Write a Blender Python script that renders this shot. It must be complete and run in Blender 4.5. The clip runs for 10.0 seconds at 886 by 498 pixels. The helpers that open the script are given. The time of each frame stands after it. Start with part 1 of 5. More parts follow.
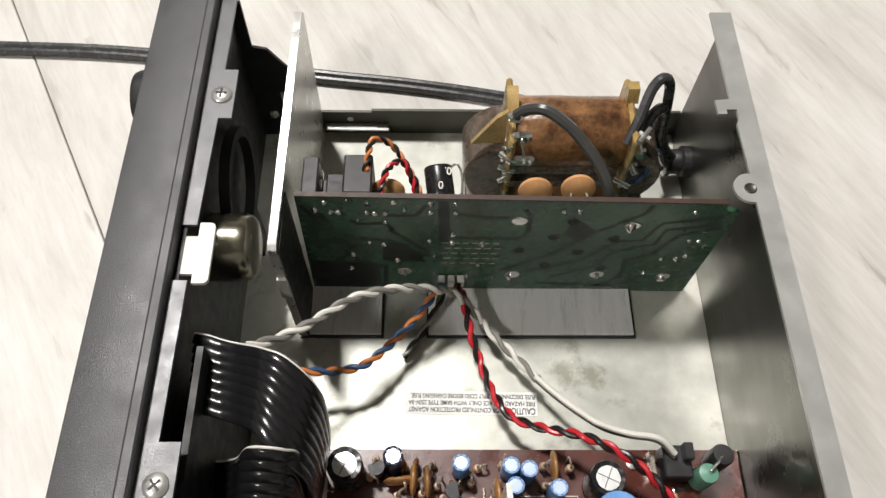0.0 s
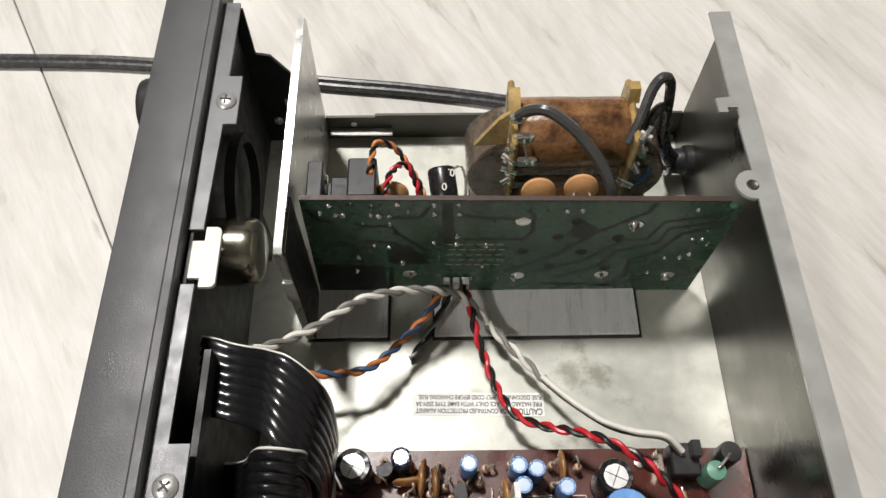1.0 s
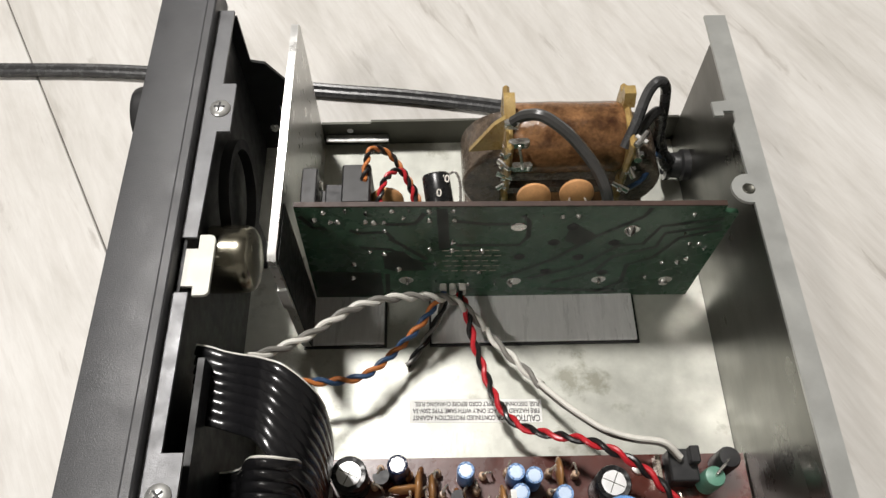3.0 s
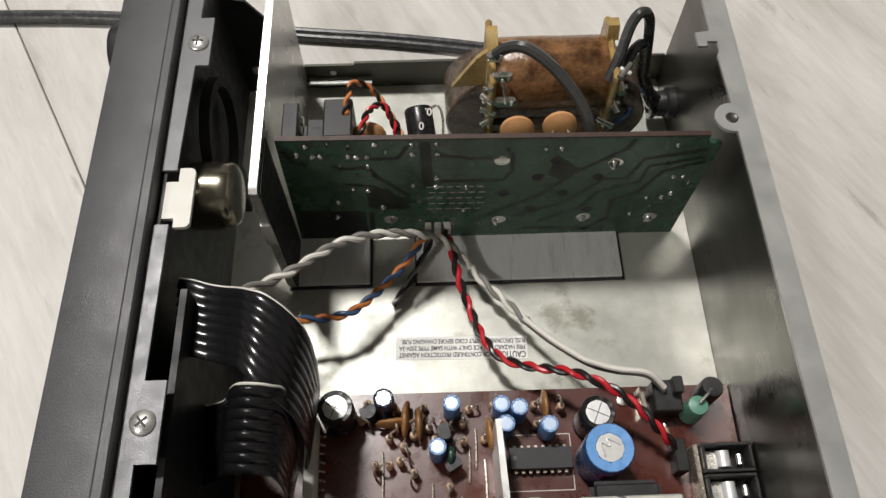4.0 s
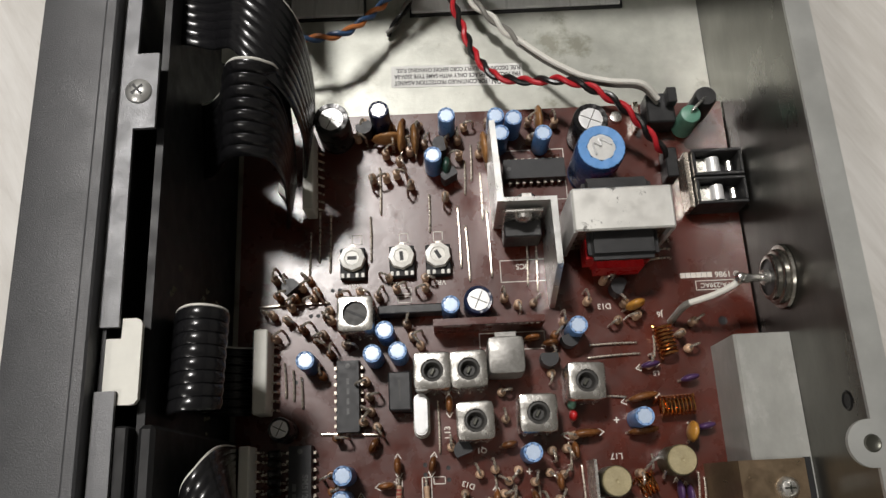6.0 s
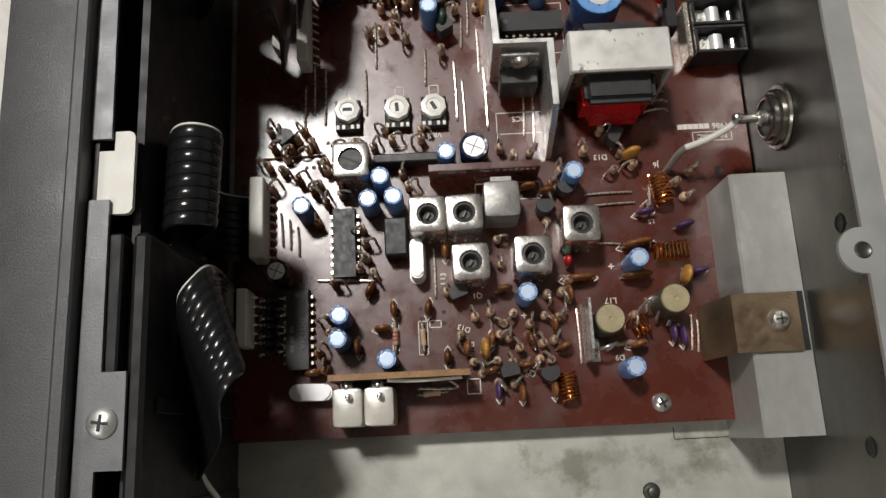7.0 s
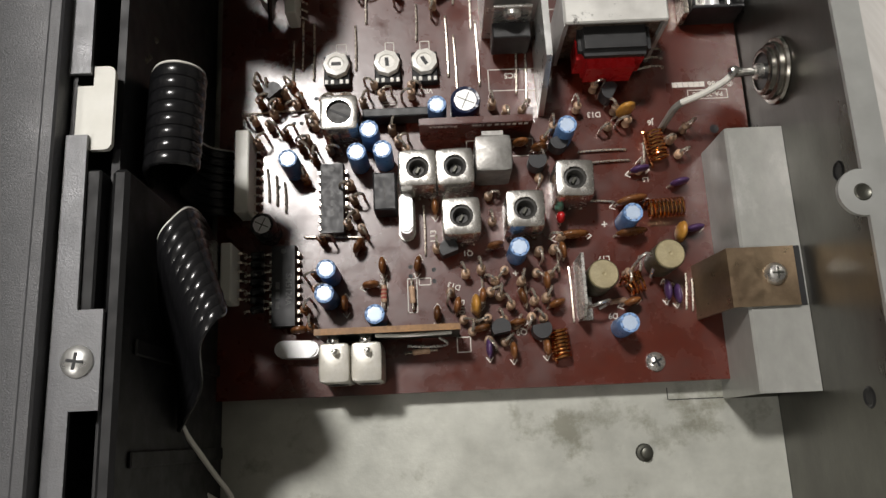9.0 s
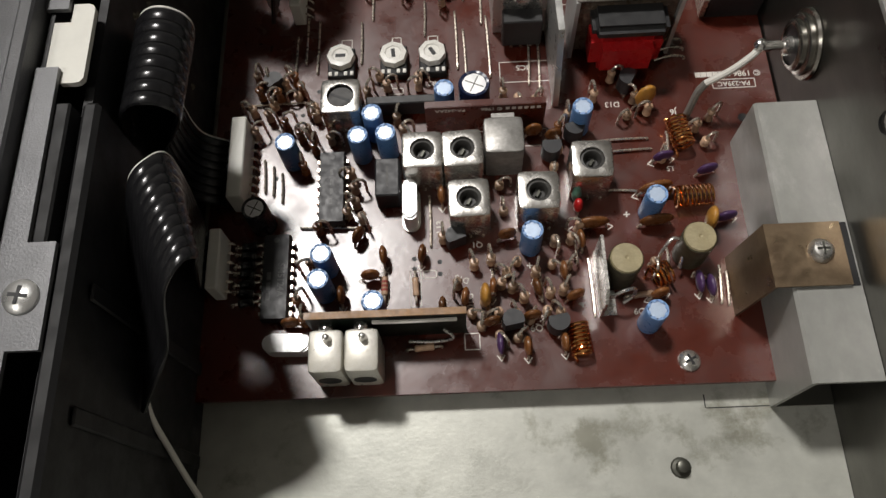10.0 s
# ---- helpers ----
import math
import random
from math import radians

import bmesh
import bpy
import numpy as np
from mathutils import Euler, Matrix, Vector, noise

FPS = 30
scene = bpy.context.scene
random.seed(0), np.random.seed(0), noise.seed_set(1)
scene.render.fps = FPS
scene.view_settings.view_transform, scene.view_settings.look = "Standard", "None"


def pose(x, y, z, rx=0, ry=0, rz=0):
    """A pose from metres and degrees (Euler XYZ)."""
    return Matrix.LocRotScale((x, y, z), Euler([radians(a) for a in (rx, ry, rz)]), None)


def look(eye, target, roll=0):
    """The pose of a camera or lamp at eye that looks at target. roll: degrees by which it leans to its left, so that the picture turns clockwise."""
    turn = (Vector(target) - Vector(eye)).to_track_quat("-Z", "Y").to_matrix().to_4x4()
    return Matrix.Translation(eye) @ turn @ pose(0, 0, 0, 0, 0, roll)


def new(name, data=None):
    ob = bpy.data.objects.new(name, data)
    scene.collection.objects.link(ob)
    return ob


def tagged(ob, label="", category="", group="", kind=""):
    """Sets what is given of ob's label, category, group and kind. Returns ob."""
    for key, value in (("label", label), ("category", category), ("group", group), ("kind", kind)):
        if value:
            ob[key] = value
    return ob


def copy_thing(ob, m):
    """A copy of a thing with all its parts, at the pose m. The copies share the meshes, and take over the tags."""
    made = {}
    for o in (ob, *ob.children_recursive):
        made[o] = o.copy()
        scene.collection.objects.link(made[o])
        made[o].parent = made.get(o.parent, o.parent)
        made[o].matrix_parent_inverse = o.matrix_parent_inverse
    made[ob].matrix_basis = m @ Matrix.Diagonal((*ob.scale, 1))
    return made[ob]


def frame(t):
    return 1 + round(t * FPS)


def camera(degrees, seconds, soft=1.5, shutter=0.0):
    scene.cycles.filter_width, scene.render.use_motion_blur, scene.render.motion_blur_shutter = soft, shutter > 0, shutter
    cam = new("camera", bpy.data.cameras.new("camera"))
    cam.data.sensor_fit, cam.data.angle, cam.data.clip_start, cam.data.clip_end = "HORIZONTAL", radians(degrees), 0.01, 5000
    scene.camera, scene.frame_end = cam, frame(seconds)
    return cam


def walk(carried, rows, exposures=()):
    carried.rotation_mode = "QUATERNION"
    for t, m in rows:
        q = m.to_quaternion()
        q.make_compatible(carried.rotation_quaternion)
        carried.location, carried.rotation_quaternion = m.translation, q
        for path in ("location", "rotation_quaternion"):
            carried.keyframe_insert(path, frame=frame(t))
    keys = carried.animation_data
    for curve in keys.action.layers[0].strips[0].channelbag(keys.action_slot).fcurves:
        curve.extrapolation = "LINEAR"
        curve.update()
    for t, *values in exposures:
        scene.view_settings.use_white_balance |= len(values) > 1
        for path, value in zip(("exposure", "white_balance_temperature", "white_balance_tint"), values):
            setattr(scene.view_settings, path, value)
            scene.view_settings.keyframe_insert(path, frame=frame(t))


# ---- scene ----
cam = camera(59.53, 10.0, soft=1.45)
PATH = [
    (0.0, (-0.00619, 0.00912, 0.23554), (-0.00061, 0.12858, 0.01599), 2.580),
    (0.5, (-0.00577, 0.00786, 0.23552), (-0.00169, 0.12759, 0.01609), 1.249),
    (1.0, (-0.00563, 0.00682, 0.23585), (-0.00217, 0.12855, 0.01752), 0.776),
    (1.5, (-0.00526, 0.00767, 0.23570), (-0.00152, 0.13148, 0.01854), 0.629),
    (2.0, (-0.00516, 0.00759, 0.23498), (-0.00125, 0.13095, 0.01757), 0.498),
    (3.3, (-0.00324, 0.00696, 0.23524), (-0.00088, 0.13031, 0.01780), -0.083),
    (3.5, (-0.00326, 0.00459, 0.23241), (-0.00065, 0.12333, 0.01242), 0.013),
    (4.0, (-0.00101, -0.00100, 0.23024), (0.00349, 0.11340, 0.00800), 0.249),
    (4.5, (-0.00122, -0.00916, 0.22728), (0.00304, 0.09442, -0.00022), -0.001),
    (5.0, (0.00015, -0.02173, 0.22468), (0.00184, 0.06874, -0.00837), -1.430),
    (6.3, (0.00076, -0.04915, 0.21386), (0.00132, 0.01980, -0.02645), -2.282),
    (6.5, (0.00082, -0.05541, 0.21268), (0.00156, 0.00942, -0.02876), -2.117),
    (7.0, (0.00114, -0.06786, 0.20873), (0.00039, -0.00900, -0.03424), -3.509),
    (7.5, (0.00068, -0.07270, 0.20809), (0.00087, -0.01373, -0.03486), -2.519),
    (8.0, (-0.00058, -0.07341, 0.20731), (-0.00041, -0.01381, -0.03549), -2.421),
    (8.5, (0.00098, -0.07549, 0.20508), (0.00267, -0.01609, -0.03775), -1.086),
    (9.0, (0.00094, -0.07813, 0.20170), (0.00299, -0.01900, -0.04120), -0.557),
    (9.5, (0.00106, -0.09643, 0.17431), (0.00326, -0.00886, -0.05984), -0.135),
    (10.0, (0.00525, -0.10260, 0.17631), (-0.00076, -0.00750, -0.05482), -5.794),
]
EXPOSURES = [(0.0, 0.36), (1.0, 0.29), (2.0, 0.28), (3.5, 0.17), (4.0, -0.03), (4.5, -0.48), (5.0, -0.4), (6.5, -0.17), (7.0, -0.2), (8.5, -0.08), (10.0, -0.22)]
walk(cam, [(t, look(eye, target, roll)) for t, eye, target, roll in PATH], EXPOSURES)

# ---- light: one ceiling lamp in a white room, plus an added side fill ----
world = bpy.data.worlds.new("world")
scene.world = world
world.use_nodes = True
world.node_tree.nodes["Background"].inputs[0].default_value = (0.9, 0.95, 1.0, 1)
world.node_tree.nodes["Background"].inputs[1].default_value = 0.05
lamp_data = bpy.data.lights.new("ceiling_lamp_light", "AREA")
lamp_data.shape, lamp_data.size, lamp_data.energy, lamp_data.color = "DISK", 0.32, 56, (1.0, 0.965, 0.93)
lamp = new("ceiling_lamp_light", lamp_data)
lamp.matrix_world = look((-0.57, 0.93, 2.36), (-0.2, 0.3, 0))
# unseen second light, added to brighten faces the ceiling lamp misses
side_data = bpy.data.lights.new("side_lamp_light", "AREA")
side_data.shape, side_data.size, side_data.energy, side_data.color = "DISK", 0.32, 24, (1.0, 0.96, 0.91)
side_fill = new("side_lamp_light", side_data)
side_fill.matrix_world = look((-1.5, -1.2, 2.36), (0, 0, 0))

# ---- materials ----
def mat(name, base, rough=0.5, metal=0.0, vary=0.12, scale=60.0, bump=0.0, bscale=400.0, stain=None, stain_amount=0.0, stain_scale=25.0, spec=0.5, coat=0.0, per_object=0.0, stretch=None, rvary=0.0, edge=(0.47, 0.66)):
    """A surface with grain at two scales: a broad mottle, a fine one, stains and relief. Scales are in cycles per metre."""
    m = bpy.data.materials.new(name)
    m.use_nodes = True
    nt = m.node_tree
    b = nt.nodes["Principled BSDF"]
    tc = nt.nodes.new("ShaderNodeTexCoord")
    mp = nt.nodes.new("ShaderNodeMapping")
    mp.inputs["Scale"].default_value = stretch or (1, 1, 1)
    nt.links.new(tc.outputs["Object"], mp.inputs[0])
    def tex(s, detail=6.0, r=0.6):
        n = nt.nodes.new("ShaderNodeTexNoise")
        n.inputs["Scale"].default_value, n.inputs["Detail"].default_value, n.inputs["Roughness"].default_value = s, detail, r
        nt.links.new(mp.outputs[0], n.inputs["Vector"])
        return n
    def ramp(src, a, c, lo=0.3, hi=0.7):
        r = nt.nodes.new("ShaderNodeMapRange")
        r.inputs["From Min"].default_value, r.inputs["From Max"].default_value = lo, hi
        r.inputs["To Min"].default_value, r.inputs["To Max"].default_value = a, c
        nt.links.new(src, r.inputs[0])
        return r.outputs[0]
    def mix(kind, fac, a, c):
        x = nt.nodes.new("ShaderNodeMix")
        x.data_type, x.blend_type = "RGBA", kind
        for sock, v in ((x.inputs[0], fac), (x.inputs[6], a), (x.inputs[7], c)):
            if hasattr(v, "is_linked"):
                nt.links.new(v, sock)
            else:
                sock.default_value = v
        return x.outputs[2]
    big, small = tex(scale), tex(scale * 9)
    v = nt.nodes.new("ShaderNodeMath")
    v.operation = "MULTIPLY"
    nt.links.new(ramp(big.outputs[0], 1 - vary, 1 + vary), v.inputs[0])
    nt.links.new(ramp(small.outputs[0], 1 - vary * 0.6, 1 + vary * 0.6), v.inputs[1])
    val = v.outputs[0]
    if per_object:
        oi = nt.nodes.new("ShaderNodeObjectInfo")
        w = nt.nodes.new("ShaderNodeMath")
        w.operation = "MULTIPLY"
        nt.links.new(val, w.inputs[0])
        nt.links.new(ramp(oi.outputs["Random"], 1 - per_object, 1 + per_object, 0, 1), w.inputs[1])
        val = w.outputs[0]
    col = mix("MULTIPLY", 1.0, (*base, 1), val)
    if stain:
        st = tex(stain_scale, 8.0, 0.68)
        col = mix("MIX", ramp(st.outputs[0], 0, stain_amount, *edge), col, (*stain, 1))
    nt.links.new(col, b.inputs["Base Color"])
    b.inputs["Metallic"].default_value = metal
    b.inputs["Specular IOR Level"].default_value = spec
    b.inputs["Coat Weight"].default_value = coat
    b.inputs["Coat Roughness"].default_value = 0.12
    rv = rvary or min(0.12, rough * 0.3)
    nt.links.new(ramp(tex(scale * 3).outputs[0], max(0.03, rough - rv), min(1, rough + rv)), b.inputs["Roughness"])
    if bump:
        bp = nt.nodes.new("ShaderNodeBump")
        bp.inputs["Strength"].default_value, bp.inputs["Distance"].default_value = bump, 0.0004
        nt.links.new(tex(bscale, 4).outputs[0], bp.inputs["Height"])
        nt.links.new(bp.outputs[0], b.inputs["Normal"])
    return m


M_FLOOR_ZINC = mat("galvanised_sheet", (0.53, 0.535, 0.48), 0.4, 0.35, 0.16, 20, 0.1, 900, (0.25, 0.245, 0.19), 0.8, 34, edge=(0.55, 0.635))
# wall steels hold the dark inside's shade in their colour; the flange stays pale
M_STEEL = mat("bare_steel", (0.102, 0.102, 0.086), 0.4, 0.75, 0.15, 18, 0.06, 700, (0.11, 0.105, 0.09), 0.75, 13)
M_SHADED_STEEL = mat("shaded_wall_steel", (0.135, 0.132, 0.117), 0.34, 0.9, 0.14, 18, 0.05, 900, (0.085, 0.082, 0.072), 0.7, 16, stretch=(1, 0.5, 1))
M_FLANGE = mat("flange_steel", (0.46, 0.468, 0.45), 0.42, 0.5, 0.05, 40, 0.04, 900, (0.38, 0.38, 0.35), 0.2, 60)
M_BLACK = mat("black_paint", (0.010, 0.010, 0.011), 0.52, 0.0, 0.15, 60, 0.15, 2600, (0.018, 0.018, 0.018), 0.5, 30)
M_PANEL = mat("charcoal_plastic", (0.057, 0.058, 0.062), 0.44, 0.0, 0.12, 35, 0.25, 3000, (0.062, 0.062, 0.065), 0.45, 18, spec=0.68)
M_BRACKET = mat("grey_bracket_paint", (0.16, 0.162, 0.168), 0.42, 0.3, 0.06, 60, 0.15, 2600, (0.2, 0.2, 0.2), 0.3, 50)
M_WHITE_TAB = mat("ivory_plastic", (0.78, 0.77, 0.70), 0.45, 0.0, 0.04, 60)
M_ALU = mat("aluminium_plate", (0.72, 0.72, 0.70), 0.33, 0.8, 0.08, 60, 0.06, 1500, (0.5, 0.5, 0.47), 0.3, 60)
M_ALU_DULL = mat("dull_aluminium", (0.62, 0.62, 0.60), 0.5, 0.5, 0.1, 60, 0.1, 1500, (0.42, 0.42, 0.4), 0.4, 50)
M_PCB = mat("brown_phenolic_board", (0.084, 0.0125, 0.005), 0.29, 0.0, 0.16, 40, 0.07, 420, (0.06, 0.016, 0.01), 0.5, 30, spec=0.9)
M_RIM = mat("dark_board_rim", (0.055, 0.03, 0.022), 0.5, 0.0, 0.25, 150)
M_GREEN = mat("green_solder_mask", (0.042, 0.10, 0.06), 0.27, 0.0, 0.14, 50, 0.1, 500, (0.012, 0.025, 0.016), 0.6, 40)
M_GREEN_DARK = mat("green_mask_gap", (0.007, 0.013, 0.009), 0.4, 0.0, 0.14, 50)
M_WALL = mat("pale_wall_paint", (0.34, 0.33, 0.31), 0.8, 0.0, 0.03, 4)

# ---- mesh helpers, in millimetres ----
def box(bm, x0, x1, y0, y1, z0, z1, bev=0.0, seg=1):
    r = bmesh.ops.create_cube(bm, size=1.0, matrix=Matrix.Translation(((x0 + x1) / 2, (y0 + y1) / 2, (z0 + z1) / 2)) @ Matrix.Diagonal((x1 - x0, y1 - y0, z1 - z0, 1)))
    if bev:
        es = list({e for v in r["verts"] for e in v.link_edges})
        bmesh.ops.bevel(bm, geom=es, offset=bev, segments=seg, affect="EDGES", clamp_overlap=True)
    return bm


def cyl(bm, p0, p1, r0, r1=None, seg=16):
    p0, p1 = Vector(p0), Vector(p1)
    d = p1 - p0
    m = Matrix.Translation((p0 + p1) / 2) @ d.to_track_quat("Z", "Y").to_matrix().to_4x4()
    bmesh.ops.create_cone(bm, cap_ends=True, segments=seg, radius1=r0, radius2=r0 if r1 is None else r1, depth=d.length, matrix=m)
    return bm


def lathe(bm, profile, seg=20, m=None):
    """Turn (radius, height) pairs about z, from the axis or a rim to the axis or a rim."""
    m = m or Matrix.Identity(4)
    rings = []
    for r, z in profile:
        if r < 1e-6:
            rings.append([bm.verts.new(m @ Vector((0, 0, z)))])
        else:
            rings.append([bm.verts.new(m @ Vector((r * math.cos(2 * math.pi * k / seg), r * math.sin(2 * math.pi * k / seg), z))) for k in range(seg)])
    for a, b in zip(rings, rings[1:]):
        for k in range(seg):
            q = [a[k % len(a)], a[(k + 1) % len(a)], b[(k + 1) % len(b)], b[k % len(b)]]
            q = list(dict.fromkeys(q))
            if len(q) > 2:
                bm.faces.new(q)
    return bm


def smooth_path(pts, n=6):
    """A Catmull-Rom line through the points."""
    p = [Vector(q) for q in pts]
    if len(p) < 3:
        return p
    p = [2 * p[0] - p[1]] + p + [2 * p[-1] - p[-2]]
    out = []
    for a, b, c, d in zip(p, p[1:], p[2:], p[3:]):
        for k in range(n):
            t = k / n
            out.append(0.5 * (2 * b + (c - a) * t + (2 * a - 5 * b + 4 * c - d) * t * t + (3 * b - a - 3 * c + d) * t ** 3))
    return out + [p[-2]]


def frames_along(pts):
    """Sideways pairs along a line, carried on without twisting."""
    out, side = [], None
    for i, q in enumerate(pts):
        d = (pts[min(i + 1, len(pts) - 1)] - pts[max(i - 1, 0)]).normalized()
        if side is None:
            side = d.orthogonal().normalized()
        side = (side - d * side.dot(d)).normalized()
        out.append((side.copy(), d.cross(side)))
    return out


def tube(bm, pts, r, seg=7, n=6):
    line = smooth_path(pts, n)
    rings = [[bm.verts.new(q + r * (u * math.cos(2 * math.pi * k / seg) + w * math.sin(2 * math.pi * k / seg))) for k in range(seg)] for q, (u, w) in zip(line, frames_along(line))]
    for a, b in zip(rings, rings[1:]):
        for k in range(seg):
            bm.faces.new((a[k], a[(k + 1) % seg], b[(k + 1) % seg], b[k]))
    bm.faces.new(rings[0][::-1]), bm.faces.new(rings[-1])
    return bm


def prism(bm, outline, lo, hi, axis="z"):
    """An outline pushed from lo to hi along an axis: z takes (x, y), y takes (x, z), x takes (y, z)."""
    def at(a, b, h):
        return {"z": (a, b, h), "y": (a, h, b), "x": (h, a, b)}[axis]
    low = [bm.verts.new(at(a, b, lo)) for a, b in outline]
    top = [bm.verts.new(at(a, b, hi)) for a, b in outline]
    bm.faces.new(low[::-1]), bm.faces.new(top)
    k = len(low)
    for i in range(k):
        bm.faces.new((low[i], low[(i + 1) % k], top[(i + 1) % k], top[i]))
    return bm


def mesh_of(name, bm, material, smooth=35):
    bmesh.ops.recalc_face_normals(bm, faces=bm.faces)
    bm.transform(Matrix.Scale(0.001, 4))
    me = bpy.data.meshes.new(name)
    for f in bm.faces:
        f.smooth = True
    for e in bm.edges:
        if len(e.link_faces) == 2 and e.calc_face_angle(0) > radians(smooth):
            e.smooth = False
    bm.to_mesh(me)
    bm.free()
    me.materials.append(material)
    return me


def part(name, bm, material, parent, label="", at=None):
    """ONE mesh object under a thing or a part; at: its place in the parent, in millimetres."""
    ob = new(name, bm if isinstance(bm, bpy.types.Mesh) else mesh_of(name, bm, material))
    ob.parent = parent
    if at is not None:
        ob.matrix_basis = at if isinstance(at, Matrix) else Matrix.Translation(Vector(at) * 0.001)
    if label:
        tagged(ob, label)
    return ob


def thing(name, place, label, category, group="", turn=0.0):
    ob = new(name)
    ob.empty_display_size = 0.004
    ob.matrix_basis = Matrix.Translation(Vector(place) * 0.001) @ pose(0, 0, 0, 0, 0, turn)
    return tagged(ob, label, category, group)


def structure(name, bm, material, label):
    return tagged(new(name, mesh_of(name, bm, material)), label, name.split("_")[0], kind="structure")


def B():
    return bmesh.new()


# ---- the room ----
GROUND_Z = -13.0
room = [("wall_north", (-2600, 2600, 2600, 2700)), ("wall_south", (-2600, 2600, -2300, -2200)), ("wall_east", (2600, 2700, -2300, 2700)), ("wall_west", (-2700, -2600, -2300, 2700))]
for nm, (x0, x1, y0, y1) in room:
    structure(nm, box(B(), x0, x1, y0, y1, GROUND_Z, 2400), M_WALL, "plain pale painted room wall")
structure("ceiling", box(B(), -2700, 2700, -2300, 2700, 2400, 2500), M_WALL, "plain pale painted ceiling")


def laminate():
    """Pale limed-oak laminate: boards with their own tone and a grain that runs along them."""
    m = bpy.data.materials.new("limed_oak_laminate")
    m.use_nodes = True
    nt = m.node_tree
    b = nt.nodes["Principled BSDF"]
    tc, oi = nt.nodes.new("ShaderNodeTexCoord"), nt.nodes.new("ShaderNodeObjectInfo")
    add = nt.nodes.new("ShaderNodeVectorMath")
    add.operation = "MULTIPLY_ADD"
    add.inputs[1].default_value = (7, 3, 0)
    nt.links.new(oi.outputs["Random"], add.inputs[0])
    nt.links.new(tc.outputs["Object"], add.inputs[2])
    def grain(sx, sy, detail, r):
        mp, n = nt.nodes.new("ShaderNodeMapping"), nt.nodes.new("ShaderNodeTexNoise")
        mp.inputs["Scale"].default_value = (sx, sy, 1)
        nt.links.new(add.outputs[0], mp.inputs[0]), nt.links.new(mp.outputs[0], n.inputs["Vector"])
        n.inputs["Scale"].default_value, n.inputs["Detail"].default_value, n.inputs["Roughness"].default_value = 1.0, detail, r
        n.inputs["Distortion"].default_value = 0.6
        return n.outputs[0]
    def ramp(src, stops):
        r = nt.nodes.new("ShaderNodeValToRGB")
        r.color_ramp.elements[0].position, r.color_ramp.elements[0].color = stops[0][0], (*stops[0][1], 1)
        r.color_ramp.elements[1].position, r.color_ramp.elements[1].color = stops[-1][0], (*stops[-1][1], 1)
        for p, c in stops[1:-1]:
            r.color_ramp.elements.new(p).color = (*c, 1)
        nt.links.new(src, r.inputs[0])
        return r.outputs[0]
    def mul(a, c, f=1.0):
        x = nt.nodes.new("ShaderNodeMix")
        x.data_type, x.blend_type = "RGBA", "MULTIPLY"
        x.inputs[0].default_value = f
        nt.links.new(a, x.inputs[6]), nt.links.new(c, x.inputs[7])
        return x.outputs[2]
    base = ramp(grain(7, 26, 7, 0.68), [(0.32, (0.58, 0.56, 0.52)), (0.5, (0.69, 0.67, 0.635)), (0.66, (0.77, 0.755, 0.725))])
    fine = ramp(grain(26, 210, 6, 0.7), [(0.36, (0.90, 0.89, 0.88)), (0.58, (1, 1, 1))])
    pore = ramp(grain(22, 90, 5, 0.6), [(0.27, (0.74, 0.72, 0.70)), (0.37, (1, 1, 1))])
    tone = nt.nodes.new("ShaderNodeMapRange")
    tone.inputs["To Min"].default_value, tone.inputs["To Max"].default_value = 0.92, 1.04
    nt.links.new(oi.outputs["Random"], tone.inputs[0])
    nt.links.new(mul(mul(mul(base, fine), pore), tone.outputs[0]), b.inputs["Base Color"])
    b.inputs["Roughness"].default_value = 0.42
    bp = nt.nodes.new("ShaderNodeBump")
    bp.inputs["Strength"].default_value, bp.inputs["Distance"].default_value = 0.15, 0.0003
    nt.links.new(grain(30, 420, 4, 0.6), bp.inputs["Height"])
    nt.links.new(bp.outputs[0], b.inputs["Normal"])
    return m


M_LAMINATE = laminate()
M_GAP = mat("dark_joint", (0.12, 0.11, 0.1), 0.8)
structure("floor", box(B(), -2600, 2600, -2200, 2600, GROUND_Z - 12, GROUND_Z - 1.2), M_GAP, "dark underlay below the laminate boards")
BOARD_TURN = 118.0
board_w, board_l = 396.0, 1285.0
whole_plank = mesh_of("plank", box(B(), 0.25, board_l - 0.25, 0.25, board_w - 0.25, -9, 0, 0.35), M_LAMINATE)
floor_ob = bpy.data.objects["floor"]
turned = pose(0, 0, 0, 0, 0, BOARD_TURN)
SIDES = (((2599, 0, 0), (1, 0, 0)), ((-2599, 0, 0), (-1, 0, 0)), ((0, 2599, 0), (0, 1, 0)), ((0, -2199, 0), (0, -1, 0)))


